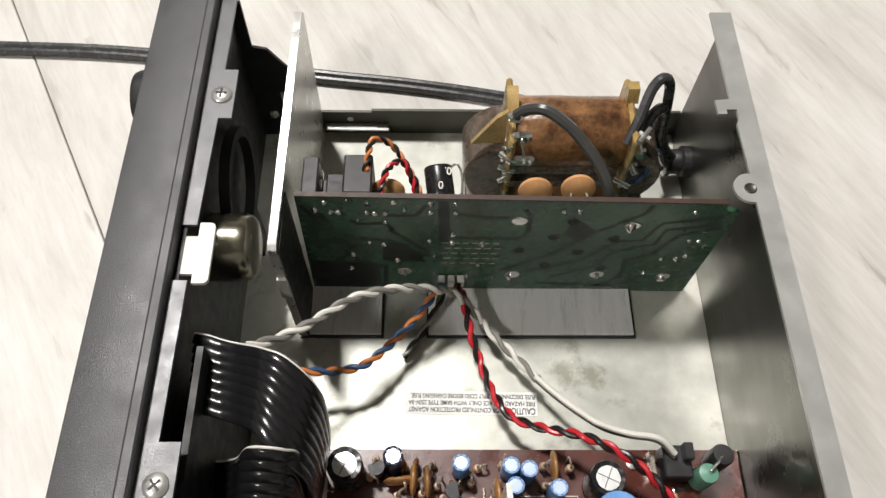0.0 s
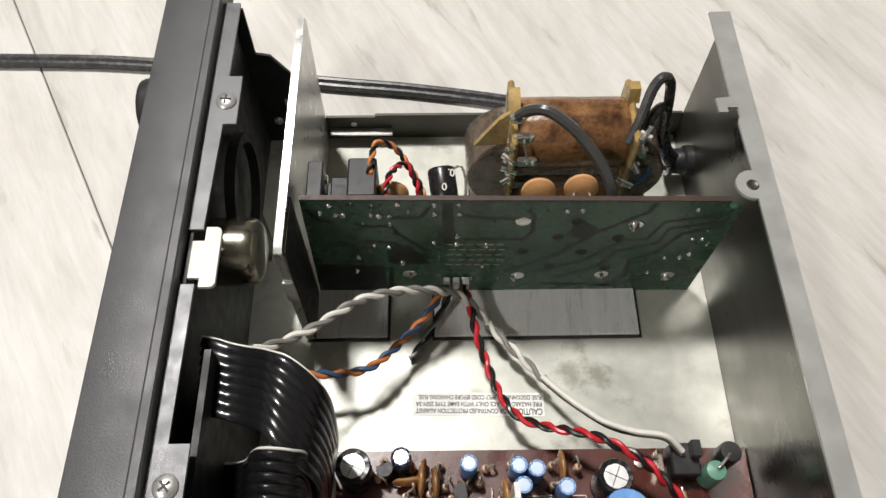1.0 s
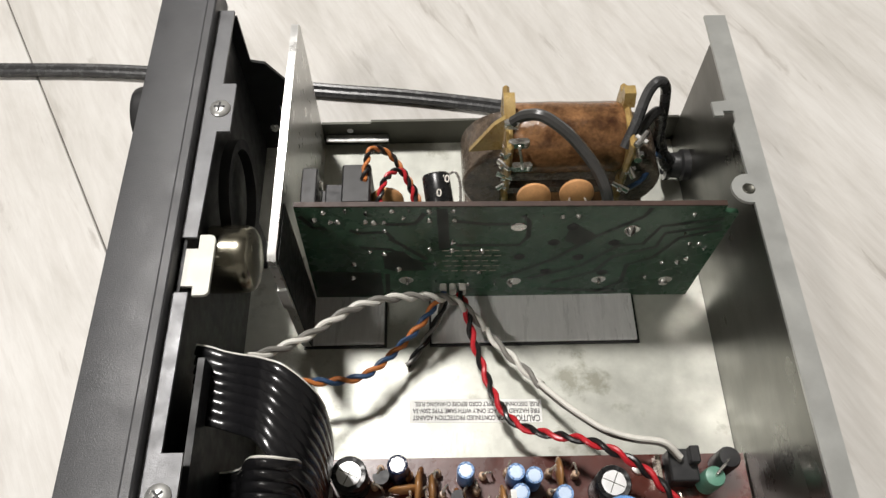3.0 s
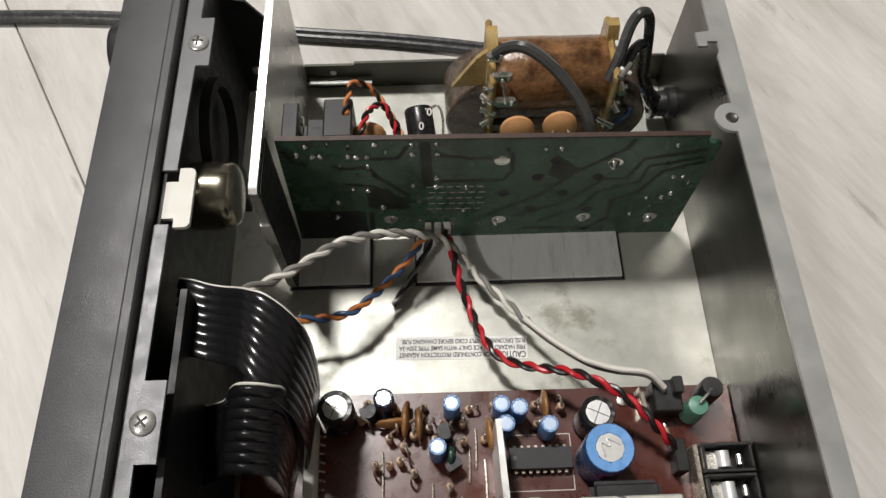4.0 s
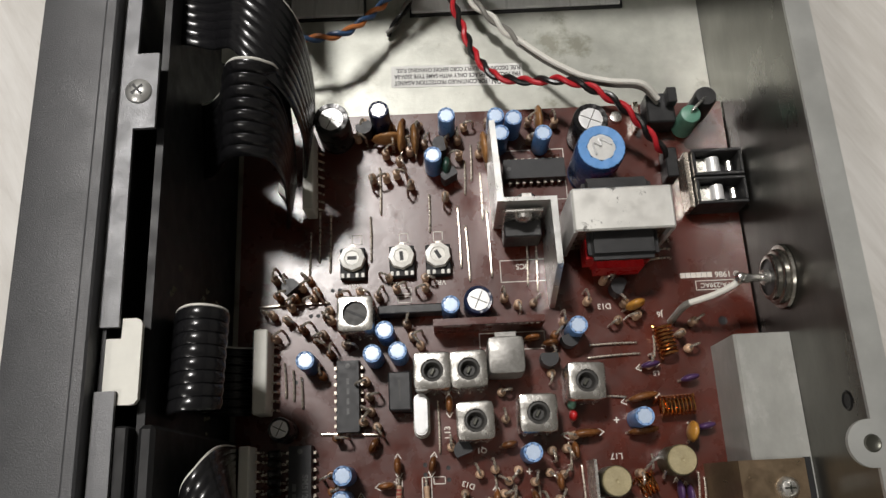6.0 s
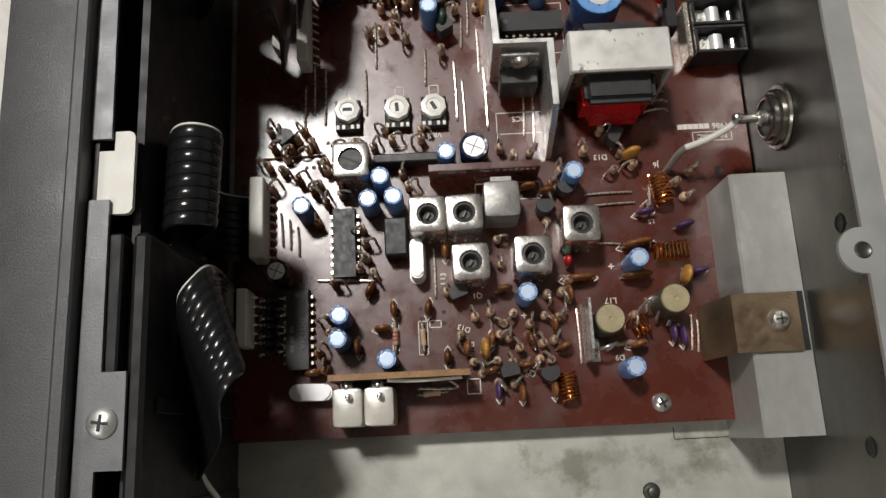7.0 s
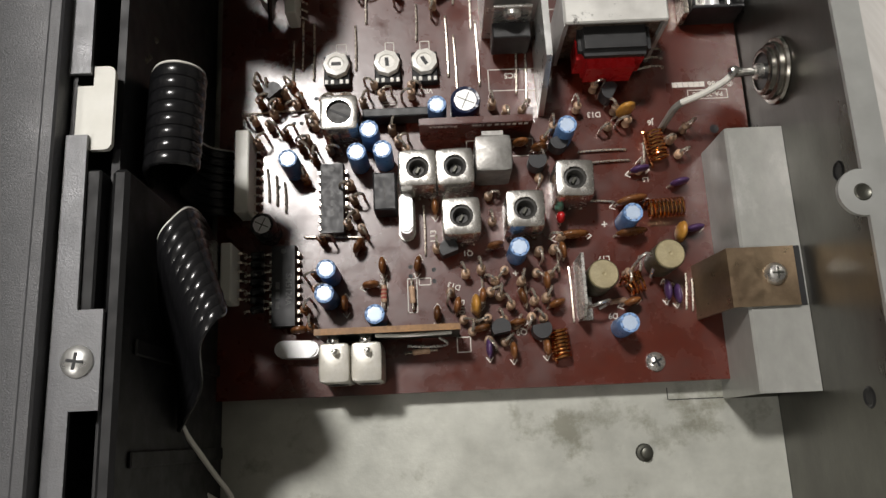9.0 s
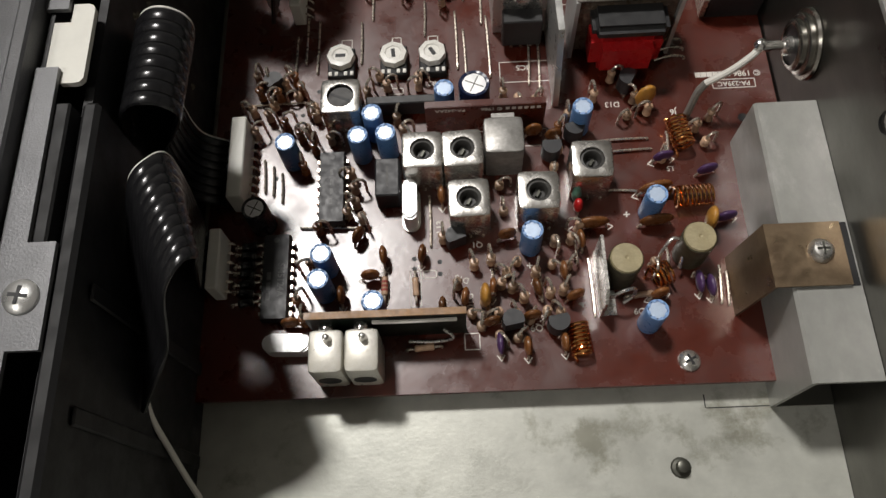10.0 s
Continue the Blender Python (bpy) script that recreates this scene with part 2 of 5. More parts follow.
def lay_plank(a, c):
    """One board, sawn off where it meets the walls."""
    ends = [turned @ Vector((a + u * board_l, c + v * board_w, 0)) for u in (0, 1) for v in (0, 1)]
    outside = [[(q - Vector(p)).dot(Vector(n)) > 0 for q in ends] for p, n in SIDES]
    if any(all(side) for side in outside):
        return
    place = Matrix.Translation((0, 0, GROUND_Z)) @ turned @ Matrix.Translation((a, c, 0))
    mesh = whole_plank
    if any(any(side) for side in outside):
        bm = box(B(), 0.25, board_l - 0.25, 0.25, board_w - 0.25, -9, 0, 0.35)
        back = place.inverted()
        for (p, n), side in zip(SIDES, outside):
            if any(side):
                cut = bmesh.ops.bisect_plane(bm, geom=bm.verts[:] + bm.edges[:] + bm.faces[:], plane_co=back @ Vector(p), plane_no=back.to_3x3() @ Vector(n), clear_outer=True)
                bmesh.ops.edgenet_fill(bm, edges=[e for e in cut["geom_cut"] if isinstance(e, bmesh.types.BMEdge)])
        if len(bm.faces) < 4:
            return
        mesh = mesh_of("plank", bm, M_LAMINATE)
    part("plank", mesh, None, floor_ob, at=Matrix.Translation((0, 0, GROUND_Z * 0.001)) @ turned @ Matrix.Translation((a * 0.001, c * 0.001, 0)))


for row in range(-11, 11):
    for k in range(-4, 4):
        lay_plank(k * board_l + (row * 433) % 900 - 560, row * board_w + 39.5)

# ---- the chassis: floor sheet, rear wall, side wall, front panel ----
Y_END, Y_NEAR, X_WALL, X_BRK = 187.0, -150.0, 86.7, -66.0
chassis = thing("radio_chassis", (0, 0, 0), "opened steel radio chassis standing on pale laminate", "radio chassis")
part("chassis_floor", box(B(), X_BRK, X_WALL - 0.1, Y_NEAR, Y_END, -1, 0), M_FLOOR_ZINC, chassis, "dull galvanised floor sheet with water stains")
part("chassis_underside", box(B(), X_BRK, X_WALL + 1, Y_NEAR, Y_END + 1, -2.2, -1.1), M_STEEL, chassis)
for fx, fy in ((-50, 165), (70, 165), (-50, -125), (70, -125)):
    part("rubber_foot", cyl(B(), (fx, fy, -2.2), (fx, fy, GROUND_Z), 8, 7), M_BLACK, chassis, "black rubber foot")


def circle(cx, cy, r, a0, a1, n=14):
    return [(cx + r * math.cos(radians(a0 + (a1 - a0) * k / n)), cy + r * math.sin(radians(a0 + (a1 - a0) * k / n))) for k in range(n + 1)]


part("rear_wall", box(B(), X_WALL, X_WALL + 1, Y_NEAR, Y_END, -1.1, 61.1), M_SHADED_STEEL, chassis, "bare steel rear wall, coloured dark for shade, with dull smears")
rim = [(X_WALL + 1, Y_NEAR), (X_WALL + 1, Y_END), (81.2, Y_END), (81.2, 153), (76.8, 152.5), (76.8, 147.5), (79.5, 147.5), (79.5, 149.2), (82.5, 149.2), (82.5, 146), (81.6, 144)]
rim += circle(81.2, 122.6, 4.6, 82, 278) + circle(81.6, -36.6, 4.6, 82, 278) + [(81.6, Y_NEAR)]
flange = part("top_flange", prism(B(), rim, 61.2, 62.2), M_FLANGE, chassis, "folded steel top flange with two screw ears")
for ex, ey in ((81.1, 122.4), (81.7, -36.6)):
    part("screw_hole", lathe(B(), [(0, 62.25), (1.0, 62.25), (1.45, 62.5), (1.75, 62.25), (1.75, 61), (0, 61)], 16, Matrix.Translation((ex, ey, 0))), M_STEEL, chassis)
far = [(-44, -1), (X_WALL, -1), (X_WALL, 13), (-26, 13), (-26, 12), (-44, 12)]
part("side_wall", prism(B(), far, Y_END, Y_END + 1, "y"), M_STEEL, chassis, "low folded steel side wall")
part("side_wall_fold", box(B(), -43, -20, Y_END - 3, Y_END - 0.05, 5.0, 5.8), M_ALU, chassis, "thin bright fold line")
part("side_wall_near", box(B(), X_BRK, X_WALL, Y_NEAR - 1, Y_NEAR, -1, 13), M_STEEL, chassis)

prof = [(-84.2, -9), (-84.2, 69.3), (-84.0, 69.8), (-83.5, 70), (-70.4, 70), (-69.8, 70.5), (-67.9, 70.5), (-67.5, 70), (-67.5, 60), (-72, 60), (-72, -9)]
front = part("front_panel", prism(B(), prof, Y_NEAR - 6, 196, "y"), M_PANEL, chassis, "charcoal plastic front panel with a raised ridge")
part("knob", lathe(B(), [(0, 0), (9, 0), (9, 5), (8.4, 6.4), (0, 6.4)], 28, Matrix.Translation((-84.25, 157.5, 53.5)) @ pose(0, 0, 0, 0, -90, 0)), M_BLACK, front, "black ribbed knob")

bracket = thing("front_bracket", (-66, 20, 0), "grey-painted steel mounting bracket behind the front panel", "bracket")
def bracket_top():
    o = [(-66.9, -156), (-63, -156), (-63.1, -71), (-58, -71), (-58.1, -53.5), (-62.7, -53.5), (-63, -20.5), (-67, -20.5)]
    o2 = [(-67.4, -8), (-63.2, -8), (-63.6, 35), (-59, 35), (-59, 53), (-63.8, 53), (-63.6, 92), (-67.4, 92)]
    o3 = [(-67.4, 107.5), (-63.4, 107.5), (-62.6, 141), (-59, 141), (-59, 158), (-62.8, 158), (-62.8, 187), (-67.4, 187)]
    return [prism(B(), [(x + 66, y - 20) for x, y in q], 66, 67) for q in (o, o2, o3)]
for piece in bracket_top():
    part("bracket_lip", piece, M_BRACKET, bracket)
part("bracket_web", box(B(), -0.9, 0, -176, 167, 0, 65.9), M_BLACK, bracket, "black-painted upright web")
for sx, sy in ((-62.5, 148.8), (-62.9, 43.7), (-62.0, -62.6)):
    scr = thing("screw", (sx, sy, 67), "nickel-plated cross-head machine screw", "screw", "bracket screws", turn=sy * 3)
    part("screw_head", lathe(B(), [(0, 0), (2.9, 0), (2.8, 0.5), (2.0, 1.1), (0, 1.3)], 20), M_ALU, scr)
    part("cross_slot", box(box(B(), -1.5, 1.5, -0.28, 0.28, 1.0, 1.34), -0.28, 0.28, -1.5, 1.5, 1.0, 1.345), M_BLACK, scr)
def white_tab():
    o = [(-66, 2.5), (-66, 13), (-63, 13), (-63, 17), (-60.2, 17), (-59.4, 16.6), (-59, 15.8), (-59, 1), (-59.6, 0.2), (-60.4, 0), (-63, 0), (-63, 2.5)]
    return prism(B(), [(x + 63, y - 8.5) for x, y in o], 0, 1.2)
tab = thing("plastic_tab", (-63, 100.3, 64.6), "ivory plastic retaining tab", "tab", "ivory tabs")
part("tab_plate", white_tab(), M_WHITE_TAB, tab)
part("tab_stem", box(B(), -2.6, -1.4, -4, 4, -6, -0.02), M_BLACK, tab)
copy_thing(tab, pose(-0.063, -0.0146, 0.0646))

# ---- more materials ----
M_RIBBON = mat("ribbon_vinyl", (0.010, 0.010, 0.011), 0.21, 0, 0.1, 90, 0.04, 900)
M_GLOSS_BLACK = mat("glossy_black_vinyl", (0.012, 0.012, 0.013), 0.29, 0, 0.1, 90, 0.05, 900)
M_BLACK_PLASTIC = mat("black_moulded_plastic", (0.02, 0.02, 0.021), 0.42, 0, 0.15, 120, 0.1, 2500, (0.04, 0.038, 0.035), 0.4, 90)
M_TIN = mat("tinned_metal", (0.78, 0.76, 0.72), 0.28, 0.9, 0.1, 200, 0.05, 2000, (0.5, 0.48, 0.44), 0.3, 150)
M_CAN = mat("nickel_shield", (0.72, 0.70, 0.66), 0.24, 0.94, 0.08, 150, 0.08, 1200, (0.55, 0.52, 0.46), 0.45, 130)
M_NICKEL = mat("dull_nickel", (0.42, 0.40, 0.36), 0.22, 0.97, 0.1, 150, 0.05, 1200, (0.3, 0.27, 0.22), 0.5, 200)
M_SOLDER = mat("solder", (0.88, 0.87, 0.84), 0.2, 0.97, 0.1, 300)
M_CAPTOP = mat("capacitor_can_top", (0.86, 0.86, 0.86), 0.4, 0.4, 0.05, 200)
M_BLUE = mat("blue_sleeve", (0.085, 0.19, 0.40), 0.32, 0, 0.1, 200, per_object=0.35)
# sleeve ends are paler than their sides: light from above, in the colour
M_BLUE_LIT = mat("lit_blue_sleeve_rim", (0.26, 0.42, 0.72), 0.35, 0, 0.08, 200)
M_BLUE_BIG_LIT = mat("lit_big_blue_rim", (0.16, 0.36, 0.72), 0.3, 0, 0.08, 120)
M_BLUE_BIG_SHADED = mat("shaded_big_blue_sleeve", (0.025, 0.055, 0.15), 0.28, 0, 0.1, 120)
M_NAVY = mat("navy_sleeve", (0.012, 0.02, 0.06), 0.3, 0, 0.1, 120)
M_BROWN_DIP = mat("brown_dipped_ceramic", (0.20, 0.078, 0.025), 0.28, 0, 0.2, 250, per_object=0.4)
M_ORANGE_DIP = mat("ochre_dipped_ceramic", (0.50, 0.24, 0.045), 0.35, 0, 0.15, 250)
M_PURPLE_DIP = mat("violet_dipped_ceramic", (0.075, 0.035, 0.11), 0.35, 0, 0.15, 250)
M_GREEN_DIP = mat("dark_green_dipped_film", (0.02, 0.055, 0.04), 0.35, 0, 0.15, 250)
M_TAN = mat("tan_resistor_lacquer", (0.44, 0.29, 0.19), 0.36, 0, 0.25, 350, per_object=0.4)
M_LEAD = mat("dull_tinned_lead", (0.66, 0.59, 0.50), 0.28, 0.75, 0.12, 300)
M_COPPER = mat("enamelled_copper", (0.86, 0.40, 0.14), 0.16, 1.0, 0.15, 300)
M_FERRITE = mat("grey_ferrite", (0.045, 0.043, 0.04), 0.5, 0.1, 0.2, 300)
M_FILM = mat("brown_film_dip", (0.27, 0.13, 0.045), 0.35, 0, 0.15, 250, per_object=0.3)
M_CREAM = mat("aged_cream_wax", (0.40, 0.34, 0.20), 0.5, 0, 0.15, 220, 0.1, 1500, (0.25, 0.2, 0.1), 0.5, 300)
M_OLIVE = mat("olive_plastic", (0.07, 0.062, 0.035), 0.42, 0, 0.15, 220)
M_SILK = mat("white_legend_ink", (0.74, 0.70, 0.64), 0.6, 0, 0.06, 400)
M_DARK_INK = mat("dark_label_ink", (0.035, 0.03, 0.03), 0.7, 0, 0.2, 900)
M_RED_INK = mat("red_label_ink", (0.32, 0.05, 0.04), 0.7, 0, 0.1, 900)
M_PAPER = mat("white_paper_label", (0.90, 0.90, 0.87), 0.6, 0, 0.03, 90)
M_RED = mat("red_insulation", (0.55, 0.025, 0.035), 0.33, 0, 0.08, 150)
M_BLACKWIRE = mat("black_insulation", (0.015, 0.014, 0.014), 0.33, 0, 0.1, 150)
M_WHITEWIRE = mat("white_insulation", (0.75, 0.73, 0.67), 0.4, 0, 0.06, 150)
M_GREYWIRE = mat("grey_insulation", (0.22, 0.21, 0.19), 0.4, 0, 0.1, 150)
M_ORANGE = mat("orange_insulation", (0.62, 0.21, 0.06), 0.38, 0, 0.08, 150)
M_BLUEWIRE = mat("blue_insulation", (0.05, 0.105, 0.22), 0.38, 0, 0.08, 150)
M_BAKED = mat("varnished_brown_paper", (0.23, 0.115, 0.05), 0.2, 0, 0.5, 80, 0.5, 700, (0.045, 0.018, 0.009), 0.95, 100)
M_CORE = mat("varnished_core_steel", (0.15, 0.112, 0.082), 0.28, 0.2, 0.45, 90, 0.5, 1400, (0.05, 0.038, 0.03), 0.9, 240)
M_AMBER = mat("amber_varnished_flange", (0.43, 0.30, 0.11), 0.3, 0, 0.2, 110, 0.1, 900, (0.2, 0.1, 0.03), 0.6, 120)
M_PEACH = mat("orange_ceramic_disc", (0.58, 0.30, 0.13), 0.4, 0, 0.15, 200)
M_GREENRES = mat("pale_green_resistor", (0.13, 0.30, 0.22), 0.4, 0, 0.12, 220)
M_BRONZE = mat("tarnished_bronze_clip", (0.30, 0.22, 0.14), 0.36, 0.8, 0.12, 90, 0.05, 900, (0.17, 0.11, 0.07), 0.5, 110)
M_OLIVEGOLD = mat("gold_chromate", (0.34, 0.32, 0.25), 0.2, 0.97, 0.12, 70, 0.04, 900)
M_GREY_EPOXY = mat("grey_epoxy", (0.025, 0.025, 0.027), 0.48, 0, 0.1, 200)
M_TANEDGE = mat("tan_board_edge", (0.27, 0.135, 0.042), 0.45, 0, 0.4, 150)
M_REDTAPE = mat("red_coil_tape", (0.50, 0.016, 0.018), 0.3, 0, 0.1, 120)
M_SMUDGED = mat("scuffed_bright_plate", (0.74, 0.73, 0.69), 0.42, 0.45, 0.07, 60, 0.05, 900, (0.06, 0.055, 0.05), 0.85, 150, edge=(0.615, 0.66))
M_CABLE = mat("dark_grey_cable", (0.045, 0.045, 0.046), 0.26, 0, 0.1, 90, 0.05, 900)
M_PLATE = mat("pale_brushed_plate", (0.88, 0.88, 0.87), 0.32, 0.12, 0.08, 50, 0.06, 1500, (0.66, 0.66, 0.65), 0.5, 45, stretch=(3, 0.4, 1))
M_TRIM = mat("aged_trimmer_can", (0.66, 0.64, 0.58), 0.34, 0.35, 0.1, 140, 0.06, 1200, (0.4, 0.36, 0.26), 0.5, 160)
M_SOOT = mat("matt_black_moulding", (0.006, 0.006, 0.0065), 0.6, 0, 0.2, 60)
M_DULLCABLE = mat("dull_grey_insulation", (0.055, 0.054, 0.052), 0.2, 0, 0.12, 90, 0.05, 900)
M_CAPTOP_BLUE = mat("pale_blue_can_top", (0.58, 0.70, 0.88), 0.36, 0.3, 0.08, 250)
M_DIAL = mat("ivory_dial", (0.84, 0.82, 0.76), 0.3, 0, 0.12, 250)
M_GREY_CAN = mat("oxidised_filter_can", (0.34, 0.33, 0.31), 0.42, 0.6, 0.2, 130, 0.1, 1200, (0.16, 0.15, 0.14), 0.7, 160)
M_FADED_INK = mat("faded_chip_print", (0.13, 0.13, 0.128), 0.5, 0, 0.2, 500)
BZ = 6.5


def text_mesh(words, size, material, depth=0.03):
    """Words in the built-in font as a mesh: size in millimetres, turned half round, as the radio lies."""
    cu = bpy.data.curves.new("writing", "FONT")
    cu.body, cu.size, cu.extrude, cu.align_x, cu.align_y = words, size * 0.001, depth * 0.001, "CENTER", "CENTER"
    cu.offset = size * 0.000018
    tmp = bpy.data.objects.new("writing", cu)
    scene.collection.objects.link(tmp)
    me = bpy.data.meshes.new_from_object(tmp.evaluated_get(bpy.context.evaluated_depsgraph_get()))
    bpy.data.objects.remove(tmp)
    me.materials.clear()
    me.materials.append(material)
    return me


def spots(proto, places):
    """Copies of a thing at (x, y, turn) on the main board, after the first one."""
    for x, y, turn in places:
        copy_thing(proto, pose(x * 0.001, y * 0.001, BZ * 0.001, 0, 0, turn))


# ---- the upright parts at the far end ----
sink = thing("heat_sink", (-44, 145, 0), "upright bare aluminium heat-sink plate", "heat sink")
part("sink_plate", prism(B(), [(-42, 6), (-40, 0), (42, 0), (42, 60), (40, 63), (-41, 63.5), (-42.5, 62.5), (-42.5, 48)], -2.2, 0, "x"), M_ALU, sink)
part("insulating_sheet", prism(B(), [(-40.5, 1), (-24, 1), (-24, 61), (-41.6, 61.5), (-41.6, 8)], 0.05, 0.5, "x"), M_BLACK_PLASTIC, sink, "black insulating sheet")
part("sink_lug", box(B(), -2.6, 0.4, -43.2, -42.3, 36, 47, 0.2), M_ALU_DULL, sink)
for z in (20, 50):
    part("rivet", lathe(B(), [(0, 0), (1.6, 0), (1.3, 0.6), (0, 0.8)], 14, Matrix.Translation((-2.2, -30, z)) @ pose(0, 0, 0, 0, -90, 0)), M_TIN, sink)

side = thing("side_plate", (-58, 187, 0), "black-painted steel side plate with a cut corner", "side plate")
part("plate", prism(B(), [(-8, 0), (-8, 65), (-4.5, 65), (-4.5, 46), (0, 45), (7, 34), (7, 0)], -1, 0, "y"), M_BLACK, side)
part("slot", box(B(), 1.2, 2.2, -1.6, -1.02, 16, 24), M_ALU, side, "bright bare slot edge")
part("plate_screw", lathe(B(), [(0, 0), (1.8, 0), (1.5, 0.8), (0, 1)], 14, Matrix.Translation((-3, -1, 12)) @ pose(0, 0, 0, 90, 0, 0)), M_TIN, side)

pcb = thing("power_board", (18, 122, 2), "green power-supply circuit board standing on edge", "circuit board")
pcb.matrix_basis = pcb.matrix_basis @ pose(0, 0, 0, 0, 1.4, 0)
part("board_sheet", prism(B(), [(-61, 0), (62.5, 0), (62.5, 51), (58, 52), (58, 55), (-61, 55)], -0.8, 0.8, "y"), M_GREEN, pcb)
part("board_rim", box(B(), -61, 58, -0.75, 0.75, 55.01, 55.5), M_RIM, pcb, "bare brown top edge")


def channel(line, half, y=-0.83):
    """A gap between copper areas: a band along a line, with mitred corners."""
    bm, left, right = B(), [], []
    pts = [Vector((x, y, z)) for x, z in line]
    for i, q in enumerate(pts):
        d = (pts[min(i + 1, len(pts) - 1)] - pts[max(i - 1, 0)]).normalized()
        nrm = Vector((-d.z, 0, d.x)) * half
        left.append(bm.verts.new(q + nrm)), right.append(bm.verts.new(q - nrm))
    for i in range(len(pts) - 1):
        bm.faces.new((left[i], left[i + 1], right[i + 1], right[i]))
    return bm


traces = [[(-36.4, 46.1), (-28.1, 46.4), (-25.4, 51.9)],
          [(-17.0, 47.7), (-7.4, 45.9), (-1.3, 46.1)],
          [(-44.5, 33.1), (-35.7, 31.8), (-25.7, 22.8), (-23.1, 22.9)],
          [(-35.7, 38.2), (-31.8, 34.0), (-24.7, 25.6)],
          [(-16.1, 34.1), (2.7, 34.2), (4.8, 39.1), (4.1, 47.5), (1.9, 50.6)]]
traces += [[(-1.0, 13.4), (14.1, 25.2), (24.5, 38.8), (36.2, 49.6), (37.3, 54.2)],
          [(7.7, 12.5), (23.2, 21.1), (32.6, 33.7), (39.5, 34.4), (42.5, 44.3), (59.3, 48.6)],
          [(15.7, 9.2), (28.2, 17.1), (32.3, 26.8), (44.0, 32.5), (44.6, 40.5), (59.7, 44.8)],
          [(31.4, 2.7), (38.5, 9.9), (37.7, 21.5), (44.8, 26.1), (49.4, 37.7), (60.6, 42.6)],
          [(-37.0, 16.4), (-37.3, 0.8)],
          [(12.0, 5.1), (37.8, 3.4)],
          [(-60.0, 50.7), (-56.9, 44.5), (-53.3, 43.8)],
          [(-46.8, 43.1), (-44.1, 41.3), (-36.5, 41.9), (-34.6, 37.9)]]
for line in traces:
    part("mask_channel", channel(line, 0.75), M_GREEN_DARK, pcb)
# copper-free areas; the last outline paints heat-sink shade on the lower left
bare = [[(-37.8, 29.8), (-31.8, 30.9), (-25.6, 21.2), (-24.5, 18.6), (-34.9, 18.3), (-37.9, 20.0)],
          [(16.5, 47.0), (24.7, 39.8), (20.6, 33.7), (15.6, 36.6)],
          [(-22.2, 54.2), (-19.1, 54.2), (-17.8, 32.5), (-21.1, 31.3)],
          [(-60.5, 18.5), (-39.0, 17.1), (-38.6, 0.8), (-60.0, 0.8)]]
for outline in bare:
    part("bare_area", prism(B(), outline, -0.838, -0.81, "y"), M_GREEN_DARK, pcb)
rng = random.Random(5)
blob = mesh_of("solder_joint", lathe(B(), [(1.2, 0), (1.1, 0.25), (0.85, 0.55), (0.5, 0.78), (0.25, 1.0), (0, 1.06)], 12), M_SOLDER, 80)
pad_ring = mesh_of("solder_pad", lathe(B(), [(2.3, 0.02), (2.1, 0.16), (1.5, 0.2), (1.2, 0.1), (0, 0.1)], 18), M_SOLDER)
joints = [(-46.9, 54.2), (-41.3, 52.2), (-39.4, 54.2), (-34.4, 54.1), (-31.7, 50.0), (-24.3, 53.1), (-24.2, 48.4), (-17.4, 53.3), (-17.2, 48.6), (-52.0, 48.0), (-49.7, 48.0), (-46.3, 48.2), (-42.0, 47.8), (-39.7, 47.5), (-36.9, 47.6), (-44.9, 43.5), (-39.7, 38.7), (-36.7, 43.0), (-45.4, 34.5), (-41.7, 30.7), (-37.3, 29.8), (-24.0, 37.2), (-23.9, 32.2), (-17.4, 36.5), (-17.2, 31.5), (-22.1, 27.2), (-21.9, 22.9), (-8.2, 30.7)]
joints += [(-7.3, 44.4), (2.3, 50.6), (7.2, 50.4), (13.1, 50.2), (17.5, 50.4), (50.0, 51.0), (49.9, 40.6), (55.9, 40.5), (53.4, 34.8), (56.4, 34.9), (-48.0, 14.2), (-47.0, 23.2), (48.4, 23.0), (53.1, 23.1), (50.2, 18.5), (53.9, 28.6), (-8.4, 17.3), (-33.5, 19.7), (-22.3, 11.5), (-14.2, 9.2), (-11.2, 9.3), (-2.2, 9.4), (45.7, 13.1), (55.4, 25.4), (-53.3, 52.7), (-56.2, 48.7), (-29.4, 54.2), (59.3, 31.5)]
large = [(-31.8, 11.2), (2.9, 10.0), (30.2, 10.8), (52.1, 10.3), (33.9, 42.1), (0.8, 43.7)]
for i, (x, z) in enumerate(joints + large):
    swell = rng.uniform(0.62, 0.9) if i < len(joints) else 1.45
    part("solder_joint", blob, None, pcb, at=Matrix.Translation((x * 0.001, -0.0008, min(z, 53.5) * 0.001)) @ pose(0, 0, 0, 90, 0, rng.uniform(0, 360)) @ Matrix.Diagonal((swell, swell * rng.uniform(0.8, 1.3), 1.3 * swell, 1)))
for x, z in large:
    part("solder_pad", pad_ring, None, pcb, at=Matrix.Translation(((x + 0.6) * 0.001, -0.00082, (z + 0.7) * 0.001)) @ pose(0, 0, 0, 90, 0, 0))
ring = mesh_of("board_hole", lathe(B(), [(0, 0.02), (1.2, 0.02), (1.3, 0.07), (1.5, 0.07), (1.55, 0)], 16), M_BLACK)
